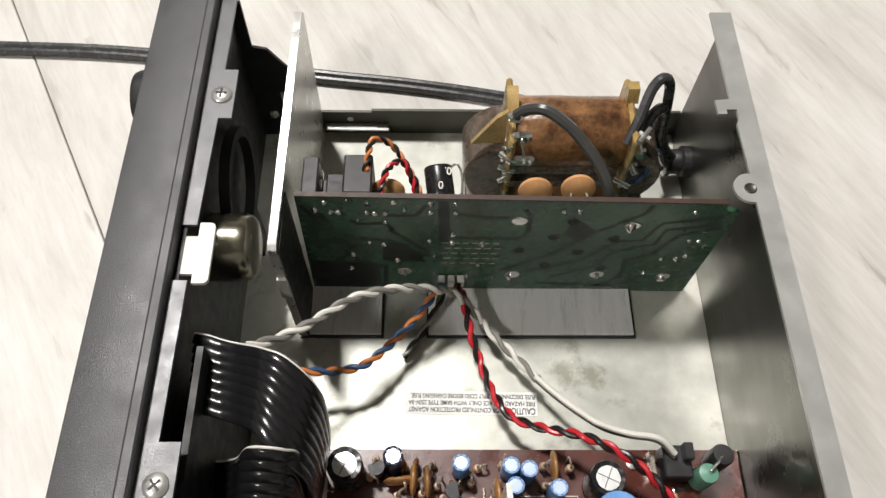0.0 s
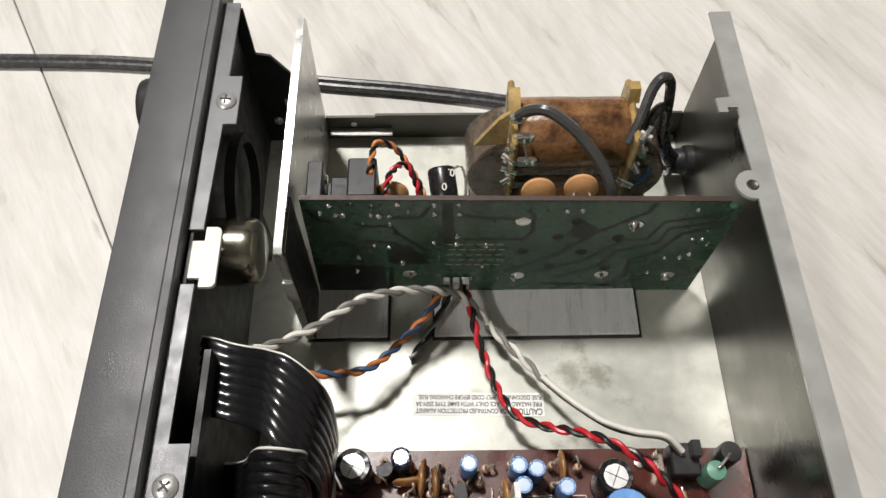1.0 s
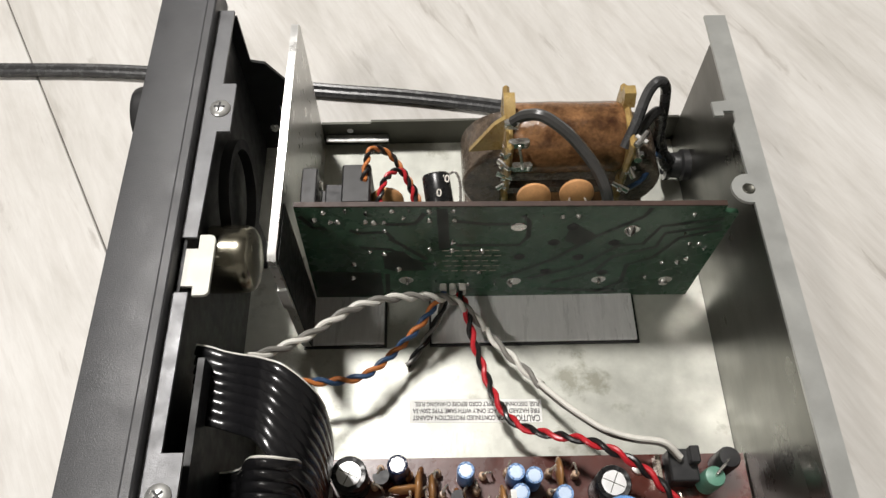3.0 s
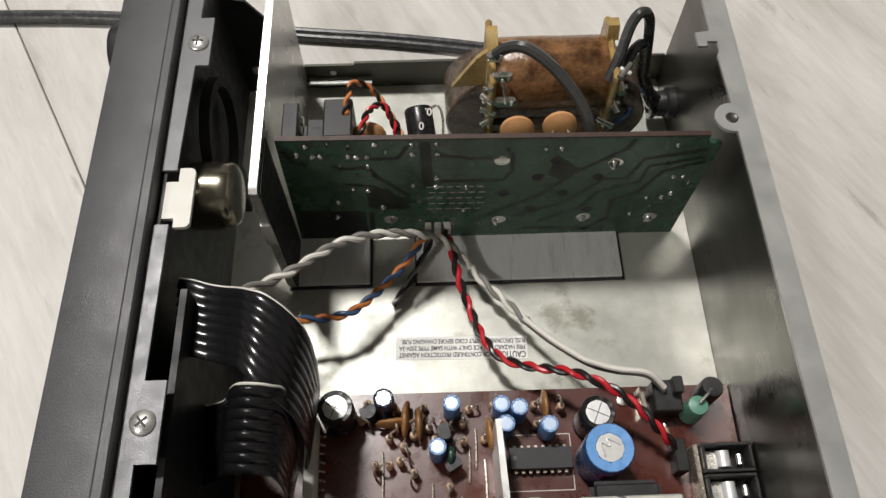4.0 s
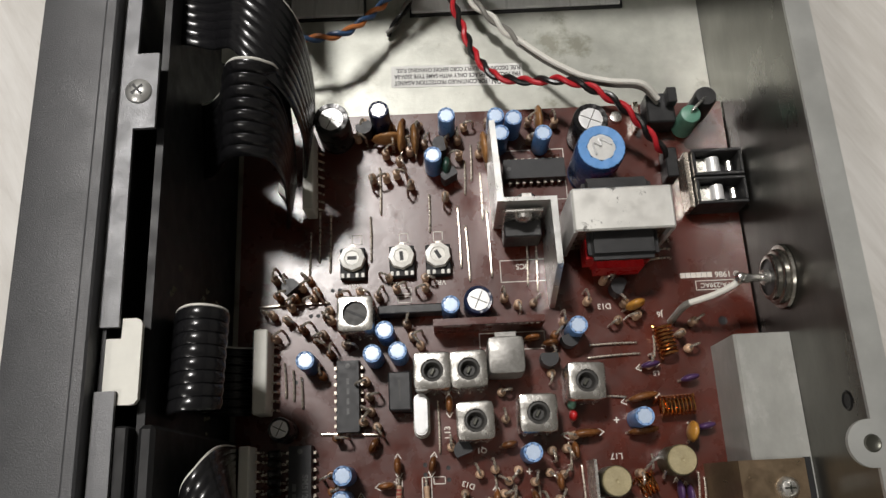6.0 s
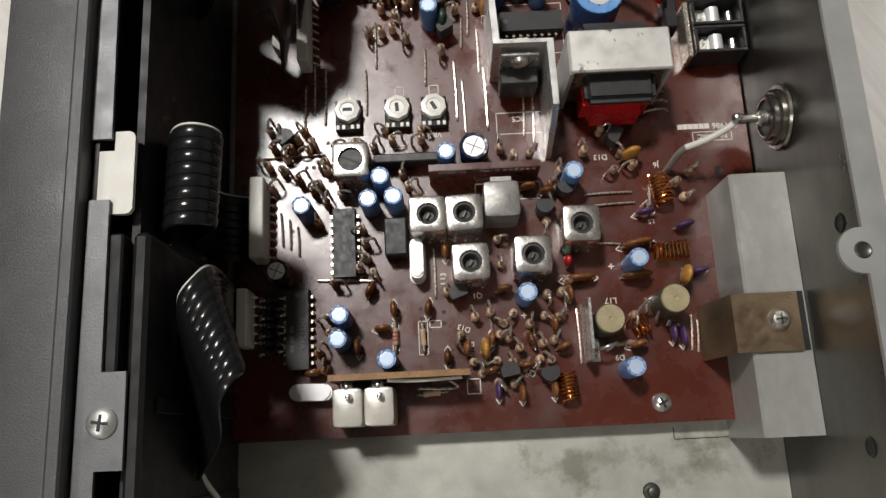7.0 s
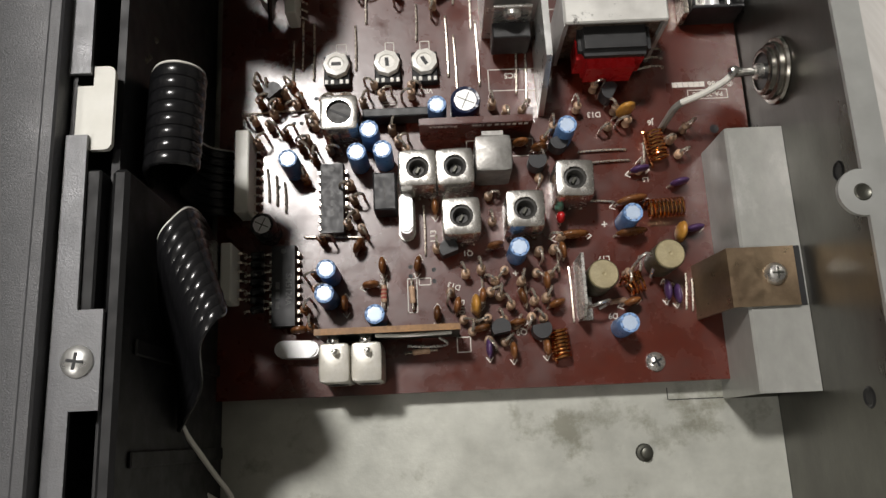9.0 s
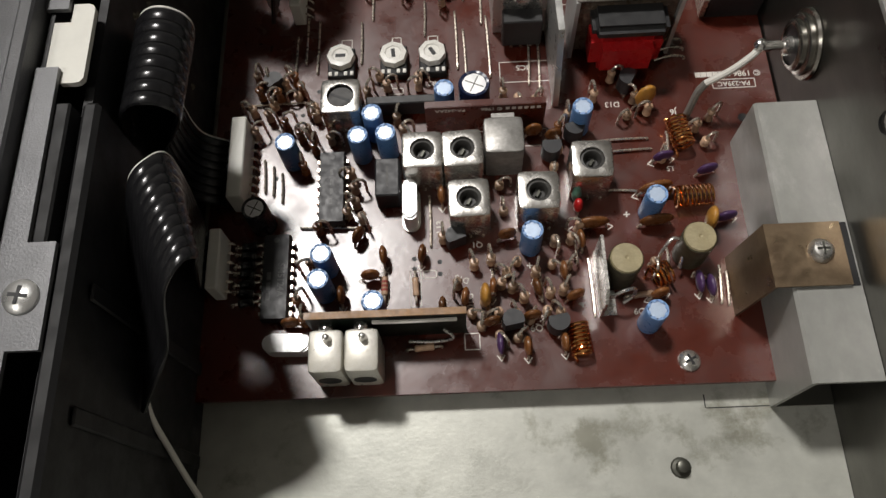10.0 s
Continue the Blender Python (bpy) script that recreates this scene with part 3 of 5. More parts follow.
for x, z in [(17.0, 44.3), (12.8, 35.5), (3.5, 26.9), (21.6, 26.4), (12.8, 17.3), (30.8, 35.1), (31.0, 16.3)]:
    part("board_hole", ring, None, pcb, at=Matrix.Translation((x * 0.001, -0.00083, z * 0.001)) @ pose(0, 0, 0, 90, 0, 0) @ Matrix.Diagonal((1.2, 1.2, 1, 1)))
bars = mesh_of("legend_bar", box(B(), -1.0, 1.0, -0.02, 0.02, -0.26, 0.26), M_LEAD)
for i in range(30):
    part("legend_bar", bars, None, pcb, at=(-19 + 3.0 * (i % 6) + 0.8 * (i // 6 % 2), -0.83, 31 - 3.2 * (i // 6)))
header = thing("wire_header", (2, 120.8, 11), "small white wire header on the green board", "connector")
for k in (-1, 0, 1):
    part("header_cell", box(B(), k * 3.1 - 1.1, k * 3.1 + 1.1, -2.6, 0, -2, 2, 0.3), M_WHITEWIRE, header)

for q, lab in (((-46, -20.5), "short flat aluminium plate lying on the chassis floor"), ((-5.2, 61.8), "long flat brushed aluminium plate lying on the chassis floor")):
    pl = thing("aluminium_plate", (sum(q) / 2, 118, 0), lab, "plate", "floor plates")
    h = (q[1] - q[0]) / 2
    part("plate", box(B(), -h, h, -13.2, 14, 0.9, 2.1, 0.2), M_PLATE, pl)
    part("plate_pad", box(B(), -h - 0.6, h + 0.8, -13.9, 13.6, 0.02, 0.85), M_BLACK_PLASTIC, pl, "black insulating pad")

# ---- mains transformer, wires and small parts behind the green board ----
trafo = thing("mains_transformer", (37, 156, 0), "two-coil mains transformer with brown varnished windings", "transformer")
def race(r, n=14):
    return [(15.5 + r * math.sin(radians(180 * k / n)), 30 + r * math.cos(radians(180 * k / n))) for k in range(n + 1)] + [(-15.5 - r * math.sin(radians(180 * k / n)), 30 - r * math.cos(radians(180 * k / n))) for k in range(n + 1)]
def core_band():
    bm, rings = B(), []
    for r, y in ((15.4, -9), (16, -8.4), (16, 8), (15.4, 8.5), (2, 8.5), (2, -9)):
        rings.append([bm.verts.new((x, y, z)) for x, z in race(r)])
    for a, b in zip(rings, rings[1:] + rings[:1]):
        for k in range(len(a)):
            bm.faces.new((a[k], a[(k + 1) % len(a)], b[(k + 1) % len(b)], b[k]))
    return bm
part("core", core_band(), M_CORE, trafo, "mottled varnished steel strip core")
for z in (43.5, 17.5):
    coil = part("coil", lathe(B(), [(6, -17), (10.4, -17), (10.9, -16), (11.1, -3), (10.9, 4), (11.0, 15.5), (10.4, 17), (6, 17)], 28, Matrix.Translation((0, -1, z)) @ Matrix.Diagonal((1, 1, 1, 1)) @ pose(0, 0, 0, 0, 90, 0)), M_BAKED, trafo)
    for x in (-19, 17):
        part("coil_flange", box(B(), x, x + 2, -13.5, 11, z - 11.6, z + 11.6, 0.8), M_AMBER, trafo, "amber bobbin flange")
for x, tall in ((-19.5, 7), (16.5, 7)):
    part("flange_tongue", prism(B(), [(-6 if x < 0 else 1, 54.8), (3 if x < 0 else 6, 54.8), (4 if x < 0 else 6, 52 + tall), (1 if x < 0 else 3, 52 + tall)], x, x + 3.4, "x"), M_AMBER, trafo)
part("flange_wing", prism(B(), [(-29.6, 45), (-22.6, 57.5), (-19.6, 60.4), (-19.6, 46)], -7, -5.6, "y"), M_AMBER, trafo, "amber insulating wing")
lug = mesh_of("solder_lug", box(cyl(B(), (0, 0, -1), (0, 0, 3.2), 0.9, 0.7, 10), -1.5, 1.5, -0.4, 0.4, 0.5, 1.6, 0.15), M_SOLDER)
for i, (x, y, z, s) in enumerate(((-19.5, -12.6, 52, 1.1), (-20, -12, 46, 1.2), (-20, -12, 40, 1.2), (-20, -13, 35, 1.1), (19, -13, 56, 1.3), (20, -13, 49, 1.3), (20, -13.5, 41, 1.3), (19, -14, 34, 1.3))):
    part("solder_lug", lug, None, trafo, at=Matrix.Translation((x * 0.001, y * 0.001, z * 0.001)) @ pose(0, 0, 0, 60 + 17 * (i % 3), 0, 35 * i) @ Matrix.Scale(s, 4))
for x, y, z, w in ((-17.4, -8.4, 59.6, 2.6), (-15.2, -11.5, 54.6, 3.4), (-13.7, -13.4, 45.5, 3.4)):
    tag = part("solder_tag", box(B(), x - w, x + w * 0.8, y - 0.9, y + 1.2, z - 1.7, z + 1.5, 0.5, 2), M_SOLDER, trafo, "bright tinned solder tag")
    part("tag_post", cyl(B(), (x + w * 0.5, y, z - 1), (x + w * 0.5, y - 1.4, z + 2.8), 0.9, 0.6, 10), M_SOLDER, tag)
part("link_wire", tube(B(), [(-15.4, -12.6, 54), (-14.6, -14.4, 50), (-14, -14.4, 46)], 0.45), M_TIN, trafo, "bare link wire")
part("transformer_foot", box(B(), -30, 30, -11, 11, 0.05, 14.2, 0.5), M_CORE, trafo)
def loose_wire(name, label, pts, r, material, group=""):
    w = thing(name, pts[0], label, "wire", group)
    part("insulation", tube(B(), [Vector(q) - Vector(pts[0]) for q in pts], r, 9), material, w)
    return w
loose_wire("thick_wire", "thick black wire soldered to a transformer lug", [(19.5, 147.8, 60.5), (22.5, 147.4, 63.6), (27, 146, 65.2), (32, 143, 64), (37, 139.6, 60.8), (42.8, 133.4, 56), (46, 128, 50), (47.5, 125.6, 38)], 1.75, M_DULLCABLE)
loose_wire("mains_wire", "black mains wire looping to the rear wall", [(53, 145, 51), (56, 150, 56.5), (59, 156, 62.5), (62, 158.4, 64.6), (65, 159.4, 61), (67.4, 160.4, 50), (70, 162, 36), (75, 165, 22), (80, 167, 14), (85.4, 168, 11)], 1.6, M_CABLE, "mains wires")
loose_wire("mains_wire", "black mains wire looping to the rear wall", [(54, 146, 42), (57.5, 150, 47), (61, 154, 53), (64.4, 156.6, 53.4), (66.8, 158.4, 46), (69.6, 160.6, 32), (75, 163.6, 18), (80, 165, 11), (85.4, 166, 8)], 1.6, M_CABLE, "mains wires")
loose_wire("blue_wire", "thin blue wire at the mains entry", [(57, 142, 34), (61.6, 145, 34), (65.4, 150, 35), (68, 155.4, 33), (71, 160, 27), (76, 164, 18)], 0.8, M_BLUEWIRE)
grommet = thing("cord_grommet", (X_WALL - 0.05, 167.4, 10.4), "black strain-relief grommet in the rear wall", "grommet")
part("grommet_body", lathe(B(), [(0, 0), (5.6, 0), (5.6, 2.5), (4.6, 3.2), (4.4, 6.6), (3.6, 7.6), (0, 7.6)], 18, pose(0, 0, 0, 0, -90, 0)), M_BLACK_PLASTIC, grommet)
part("grommet_rib", lathe(B(), [(4.3, 7), (5.2, 7), (5.2, 8.6), (3.4, 9), (3.4, 7)], 18, pose(0, 0, 0, 0, -90, 0)), M_GLOSS_BLACK, grommet)

cable = thing("power_cable", (-60, 228, GROUND_Z), "flat twin-core dark grey mains cable lying on the laminate", "cable")
run = [(-420, 236), (-300, 239), (-185, 237.5), (-122, 234.5), (-52, 224), (-14, 219.5), (27, 212.5), (62, 203.5), (88, 195), (99, 184), (99, 174), (91, 168)]
for k, s in enumerate((-1.55, 1.55)):
    pts = [(x + 60, y - 228 + s * (1 if x < 85 else 0.5), 2.0 + (22 if y < 170 and x > 60 else 13 if y < 178 and x > 60 else 5 if y < 190 and x > 60 else 0)) for x, y in run]
    part("cable_core", tube(B(), pts, 1.7, 10), M_CABLE, cable)

relay = thing("relay", (-25, 122.9, 50), "small black box relay behind the green board", "relay")
part("relay_case", box(B(), -4, 4, 0, 13, -8, 8, 0.5), M_BLACK_PLASTIC, relay)
part("relay_base", box(B(), -9, -4.1, 0, 9, -6, 4, 0.4), M_GREY_EPOXY, relay)
for x, z, s in ((-38, 50, 1.0), (-33, 45.4, 0.62)):
    tr = thing("power_transistor", (x, 122.9, z), "black power transistor beside the heat sink", "transistor", "power transistors")
    part("transistor_body", box(B(), -2.2, 2.2, 0, 12 * s, -7, 8, 0.4), M_BLACK_PLASTIC, tr)
    part("transistor_screw", lathe(B(), [(0, 0), (1.4, 0), (1.2, 0.7), (0, 0.9)], 12, Matrix.Translation((2.2, 9 * s, 3)) @ pose(0, 0, 0, 0, 90, 0)), M_TIN, tr)
for x, z, m, lab in ((-17, 49, M_PEACH, "small brown ceramic disc behind the green board"), (25, 50, M_PEACH, "round orange ceramic disc capacitor by the transformer"), (37, 51.6, M_PEACH, "round orange ceramic disc capacitor by the transformer")):
    dd = thing("disc_capacitor", (x, 122.9, z), lab, "capacitor", "orange disc capacitors")
    part("disc", lathe(B(), [(0, -1.8), (3.4, -1.5), (4.9, -0.5), (4.9, 0.5), (3.4, 1.5), (0, 1.8)], 24, Matrix.Translation((0, 6, 0)) @ pose(0, 0, 0, 75, 0, 0)), m, dd)
    part("disc_lead", tube(B(), [(-2.4, 0, 0), (-2.4, 3, 0), (-2, 5, 0)], 0.35), M_LEAD, dd)
    part("disc_lead", tube(B(), [(2.4, 0, 0), (2.4, 3, 0), (2, 5, 0)], 0.35), M_LEAD, dd)
big = thing("filter_capacitor", (-1.5, 122.9, 51), "black electrolytic capacitor with white numerals", "capacitor")
part("sleeve", lathe(B(), [(0, 0), (3.6, 0), (3.9, 0.8), (3.9, 11), (3.5, 11.6), (0, 11.6)], 20, pose(0, 0, 0, -68, 0, 8)), M_GLOSS_BLACK, big)
for words, dx, dy in (("470", 0.2, 7.5), ("0", -0.6, 3.4)):
    part("numeral", text_mesh(words, 3.0, M_SILK), None, big, at=Matrix.Translation((dx * 0.001, dy * 0.001, 0.0066 - 0.0004 * (7.5 - dy) / 2)) @ pose(0, 0, 0, 22, 0, 0))
part("cap_lead", tube(B(), [(5.2, 0, 1), (5.4, 7, 4), (4.2, 10.5, 5.4), (2, 10.5, 4.6)], 0.4), M_TIN, big)

# ---- twisted pairs ----
def twisted(name, label, pts, ma, mb, r=0.85, pitch=9.0, parts=("insulation", "insulation")):
    o = Vector(pts[0])
    t = thing(name, pts[0], label, "wire pair", "twisted pairs")
    line = smooth_path([Vector(q) - o for q in pts], 14)
    fr, dist = frames_along(line), 0.0
    two = ([], [])
    for i, q in enumerate(line):
        dist += (q - line[i - 1]).length if i else 0
        u, w = fr[i]
        a = 2 * math.pi * dist / pitch
        off = (u * math.cos(a) + w * math.sin(a)) * r * 0.95
        two[0].append(q + off), two[1].append(q - off)
    for nm, path, m in zip(parts, two, (ma, mb)):
        part(nm, tube(B(), path, r, 8, 1), m, t)
    return t
twisted("twisted_pair", "white and grey twisted wire pair arching over the chassis floor", [(-53, 84, 44), (-46, 87, 42), (-38, 92, 40), (-27, 101, 37), (-16, 106.5, 32), (-5, 110, 25), (2, 112, 18), (7, 111, 12), (12, 106.5, 8)], M_WHITEWIRE, M_GREYWIRE, 0.8, 11.5)
twisted("twisted_pair", "white and grey wire pair running to the main board", [(12, 106.5, 8), (14.7, 102.3, 8.6), (18, 98.6, 8.8), (21.4, 94.7, 8.8), (25, 90.6, 9), (28, 87, 9.6)], M_GREYWIRE, M_WHITEWIRE, 0.8, 13)
loose_wire("white_wire", "white wire sagging from the twisted pair to the main board", [(27.4, 87.6, 10.4), (31, 83.6, 11.4), (35.5, 79, 12.6), (40, 74.8, 14.4), (44.2, 71.3, 16), (51.6, 68.1, 18), (60, 66.3, 19), (64.9, 62.7, 16)], 0.85, M_WHITEWIRE)
loose_wire("grey_wire", "grey wire hidden below the white one", [(27.4, 87.2, 8.8), (31, 83.2, 9.8), (35.6, 78.6, 11), (44.4, 71, 14.2), (51.8, 67.8, 16.2), (60, 66, 17.2), (65.2, 62.3, 14)], 0.7, M_GREYWIRE)
twisted("twisted_pair", "red and black twisted wire pair running to the main board", [(4, 118.5, 11), (6, 112, 12), (8, 102, 10), (11, 92, 9), (14, 83, 10), (19, 74.5, 13), (27, 70, 17), (38, 65.5, 24), (48, 60.5, 24), (56, 55, 21), (63, 48.5, 16), (67, 46.5, 11)], M_RED, M_BLACKWIRE, 0.8, 10.5)
twisted("twisted_pair", "blue and orange twisted wire pair from the green board", [(-1, 118.5, 11), (-4, 113, 13), (-8, 107, 13), (-13, 101, 13), (-19, 94, 15), (-25, 88.5, 17), (-33, 86.5, 18), (-42, 86, 19), (-52, 84, 22)], M_ORANGE, M_BLUEWIRE, 0.74, 10)
# dark strands laid where the blue and orange pair casts its shadow
twisted("twisted_pair", "dark strands in place of the blue and orange pair's shadow", [(0, 118.5, 10), (-2, 113, 7.5), (-5, 108, 5), (-9, 102, 3), (-13, 97, 1.8)], M_BLACKWIRE, M_GREYWIRE, 0.7, 12)
twisted("twisted_pair", "orange and black wires twisted behind the green board", [(-23, 130, 58), (-21, 139, 60), (-16, 141, 55), (-11, 136, 50), (-8, 131, 46), (-6, 124, 42)], M_ORANGE, M_BLACKWIRE, 0.55, 5.5)
twisted("twisted_pair", "red and black wires twisted behind the green board", [(-19, 124, 55), (-17, 131, 57), (-13, 136, 54), (-10, 132, 50), (-8, 125, 46)], M_RED, M_BLACKWIRE, 0.55, 5.5)

# ---- warning label on the chassis floor ----
note = thing("caution_label", (8.3, 82.6, 0), "white printed caution label stuck to the chassis floor", "label")
note.matrix_basis = note.matrix_basis @ pose(0, 0, 0, 0, 0, -1.0)
part("label_sheet", box(B(), -20.6, 20.6, -3.9, 3.6, 0.02, 0.12), M_PAPER, note)
for words, size, x0, x1, y, m in (("CAUTION", 2.9, 10.8, 19.9, -2.45, M_DARK_INK), (": FOR CONTINUED PROTECTION AGAINST", 2.1, -19.6, 10.2, -2.3, M_DARK_INK), ("FIRE HAZARD REPLACE ONLY WITH SAME TYPE 250V-3A", 2.0, -19.6, 19.9, -0.1, M_DARK_INK), ("FUSE. DISCONNECT SUPPLY CORD BEFORE CHANGING FUSE.", 2.0, -19.0, 19.9, 2.1, M_DARK_INK)):
    me = text_mesh(words, size, m, 0.01)
    wide = max(v.co.x for v in me.vertices) - min(v.co.x for v in me.vertices)
    part("writing", me, None, note, at=Matrix.Translation(((x0 + x1) * 0.0005, y * 0.001, 0.00014)) @ pose(0, 0, 0, 0, 0, 180) @ Matrix.Diagonal(((x1 - x0) * 0.001 / wide, 1, 1, 1)))

# ---- behind the front panel: display board, meter can, ribbon cables ----
display = thing("display_board", (-59.5, -15, 0.1), "dark display circuit board behind the front panel", "circuit board")
part("board_sheet", box(B(), -0.8, 0.8, -112, 92, 2, 62), M_BLACK, display)
part("board_shelf", box(B(), -5.4, -0.9, -112, 100, 0, 9), M_BLACK, display)
pin = mesh_of("solder_point", lathe(B(), [(0.8, 0), (0.5, 0.4), (0, 0.8)], 8), M_OLIVE)
for i in range(46):
    part("solder_point", pin, None, display, at=Matrix.Translation((0.0008, rng.choice((-8, -30, -34, -60, -14, 20)) * 0.001 + rng.uniform(-6, 6) * 0.001, rng.uniform(12, 52) * 0.001)) @ pose(0, 0, 0, 0, 90, 0))
# black block added in the dark to keep lamp light off the near left corner
blocker = thing("selector_housing", (-56.5, -96, 0.1), "unseen black block added to shade the board's near left corner", "switch housing")
part("housing", box(B(), -2, 1.2, -34, 69, 0, 65.8, 0.8), M_SOOT, blocker)
part("rear_block", box(B(), -8.4, -3.9, 30, 69, 10, 65.8, 0.4), M_SOOT, blocker)
for y in (-25, -5, 15, 35):
    part("rib", box(B(), 1.25, 2.0, y, y + 3, 2, 60, 0.3), M_SOOT, blocker)
pot = thing("meter_can", (-65, 112, 47), "gold-chromated cylindrical can behind the front panel", "meter")
part("can_body", lathe(B(), [(0, 0), (9.5, 0), (9.5, 8.4), (9.3, 10), (8.8, 11.2), (7.8, 12.1), (6.2, 12.6), (0, 12.8)], 40, pose(0, 0, 0, 0, 90, 0)), M_OLIVEGOLD, pot)
lcan = thing("speaker_frame", (-64, 138, 4), "black oval frame behind the front panel", "frame")
part("frame_ring", lathe(B(), [(15, 0), (18, 0), (18, 3), (15, 3), (15, 0)], 30, Matrix.Translation((0, 0, 34)) @ pose(0, 0, 0, 0, 90, 0)), M_SOOT, lcan)
part("frame_post", box(B(), 0, 3, -4, 4, -4, 16.4, 0.4), M_BLACK, lcan)

def ribbon(label, far_pts, near_pts, n=9):
    """A flat cable: n moulded conductors side by side between its two edge lines."""
    o = Vector(far_pts[0])
    t = thing("ribbon_cable", far_pts[0], label, "ribbon cable", "ribbon cables")
    fl, nl = smooth_path([Vector(q) - o for q in far_pts], 7), smooth_path([Vector(q) - o for q in near_pts], 7)
    def strip(f, half, thick, seg=10):
        line = [a.lerp(b, f) for a, b in zip(fl, nl)]
        bm, rings = B(), []
        for i, q in enumerate(line):
            d = (line[min(i + 1, len(line) - 1)] - line[max(i - 1, 0)]).normalized()
            u = nl[i] - fl[i]
            w = u.length / (n - 1)
            u = (u - d * u.dot(d)).normalized()
            v = d.cross(u)
            rings.append([bm.verts.new(q + u * (half * w * math.cos(2 * math.pi * k / seg)) + v * (thick * math.sin(2 * math.pi * k / seg))) for k in range(seg)])
        for a, b in zip(rings, rings[1:]):
            for k in range(seg):
                bm.faces.new((a[k], a[(k + 1) % seg], b[(k + 1) % seg], b[k]))
        bm.faces.new(rings[0][::-1]), bm.faces.new(rings[-1])
        return bm
    for k in range(n):
        part("conductor", strip(k / (n - 1), 0.54, 0.62), M_RIBBON, t)
    part("cut_edge", strip(-0.6 / (n - 1), 0.12, 0.3, 6), M_WHITEWIRE, t, "pale marked edge")
    return t
ribbon("glossy black ribbon cable arching from the front panel", [(-63.5, 82, 54.6), (-59.6, 81, 55.2), (-56, 79.8, 55.2), (-51.6, 78.4, 56.4), (-47.6, 76.6, 59.6), (-44, 74.8, 62), (-39.9, 72.9, 62.5), (-34.7, 69.2, 60.5), (-31.5, 66.3, 55), (-30.6, 63.6, 46), (-31.5, 62, 32), (-34, 61, 16)], [(-62, 64.6, 54.6), (-57, 63.5, 55.2), (-53.8, 62.6, 55.2), (-50.2, 61.2, 56.4), (-47.2, 59.6, 59.4), (-44.4, 57.8, 61.6), (-40.9, 54.4, 62), (-36.6, 51, 60), (-33.4, 48.6, 54.6), (-32.2, 46.2, 46), (-33, 45, 32), (-36, 44.4, 16)], 8)
ribbon("glossy black ribbon cable bending down to the main board", [(-63.4, 54.4, 36.6), (-60, 54.3, 37.2), (-56.5, 54, 38.8), (-51.6, 53.2, 45.5), (-47.5, 52.2, 57), (-44.5, 51.6, 62), (-41, 51.2, 63.2), (-37.6, 51, 62), (-35, 51, 57), (-34.6, 46, 46), (-36.6, 43, 30), (-39, 41, 16)], [(-64, 37.8, 32.6), (-61, 37.8, 33), (-58.2, 38, 33.8), (-54.6, 38.2, 37), (-51, 38, 44), (-48, 37.6, 48), (-44.6, 37.2, 49), (-41.2, 37, 48), (-38.6, 37, 44.6), (-37.6, 35, 36), (-38.6, 32, 26), (-41, 30, 14)], 8)
ribbon("short black ribbon cable looped into a white header", [(-60.4, -6, 40), (-58, -5, 49), (-55.6, -4.4, 56), (-52.6, -4, 59.2), (-49, -4, 59.4), (-46.2, -4.2, 57), (-46, -4.4, 53), (-50, -4.5, 46), (-55, -4.5, 38), (-57, -4.5, 28), (-56.6, -4.5, 16), (-51, -4.2, 10)], [(-60.4, -23.5, 40), (-58.2, -23.2, 49), (-56.2, -23, 56), (-53.4, -22.8, 59.2), (-49.8, -22.6, 59.4), (-47, -22.4, 57), (-46.8, -22, 53), (-50.6, -21.6, 46), (-55.4, -21, 38), (-57.2, -20.4, 28), (-56.8, -20, 16), (-51, -19.5, 10)], 8)
ribbon("black ribbon cable fanning out into loose conductors", [(-53.4, -29.5, 16), (-49, -31, 40), (-47, -33, 55), (-48.6, -36, 59), (-51.4, -39.8, 58.6), (-53.2, -45.4, 53), (-54.6, -50, 48), (-54.7, -54, 44), (-54.8, -58, 40), (-54.9, -62, 35)], [(-53.4, -43, 16), (-44.5, -48, 44), (-39.5, -52.5, 58), (-41, -55, 61), (-44, -59, 58.5), (-46, -64, 50.5), (-47.4, -66.5, 46.5), (-49.6, -69, 43), (-52, -71.5, 39.5), (-54.6, -74, 35)], 10)
loose_wire("white_wire", "loose white wire beside the ribbon cable", [(-55.8, -68, 35), (-55.4, -74, 29.6), (-53.6, -79.5, 23), (-51.8, -84.6, 16.5), (-50.4, -89, 10), (-49, -96, 3)], 0.62, M_WHITEWIRE, "loose white wires")
loose_wire("white_wire", "loose white wire beside the ribbon cable", [(-56.4, -68, 34.4), (-56.2, -74, 29), (-56.4, -79, 23.4), (-56.8, -83, 18.6), (-56.4, -87.6, 12.6), (-52, -92, 6.4), (-48, -97, 2)], 0.55, M_WHITEWIRE, "loose white wires")

# ---- the main board and its components ----
main_board = thing("main_board", (18, 0, 5), "brown phenolic main circuit board crowded with components", "circuit board")
part("board_sheet", prism(B(), [(-74, -67), (67, -67), (67, -8), (68.3, -7), (68.3, 66), (-55.5, 66.5), (-74, 60)], -0.1, 1.5), M_PCB, main_board)
for x, y in ((-60, -55), (52, -58), (-50, 58), (60, 58), (0, 0)):
    part("standoff", cyl(B(), (x, y, -4.95), (x, y, -0.12), 2.6, seg=12), M_STEEL, main_board)


def silk(words, x, y, size=2.2, turn=180):
    part("legend", text_mesh(words, size, M_SILK, 0.01), None, main_board, at=Matrix.Translation(((x - 18) * 0.001, y * 0.001, 0.00153)) @ pose(0, 0, 0, 0, 0, turn))


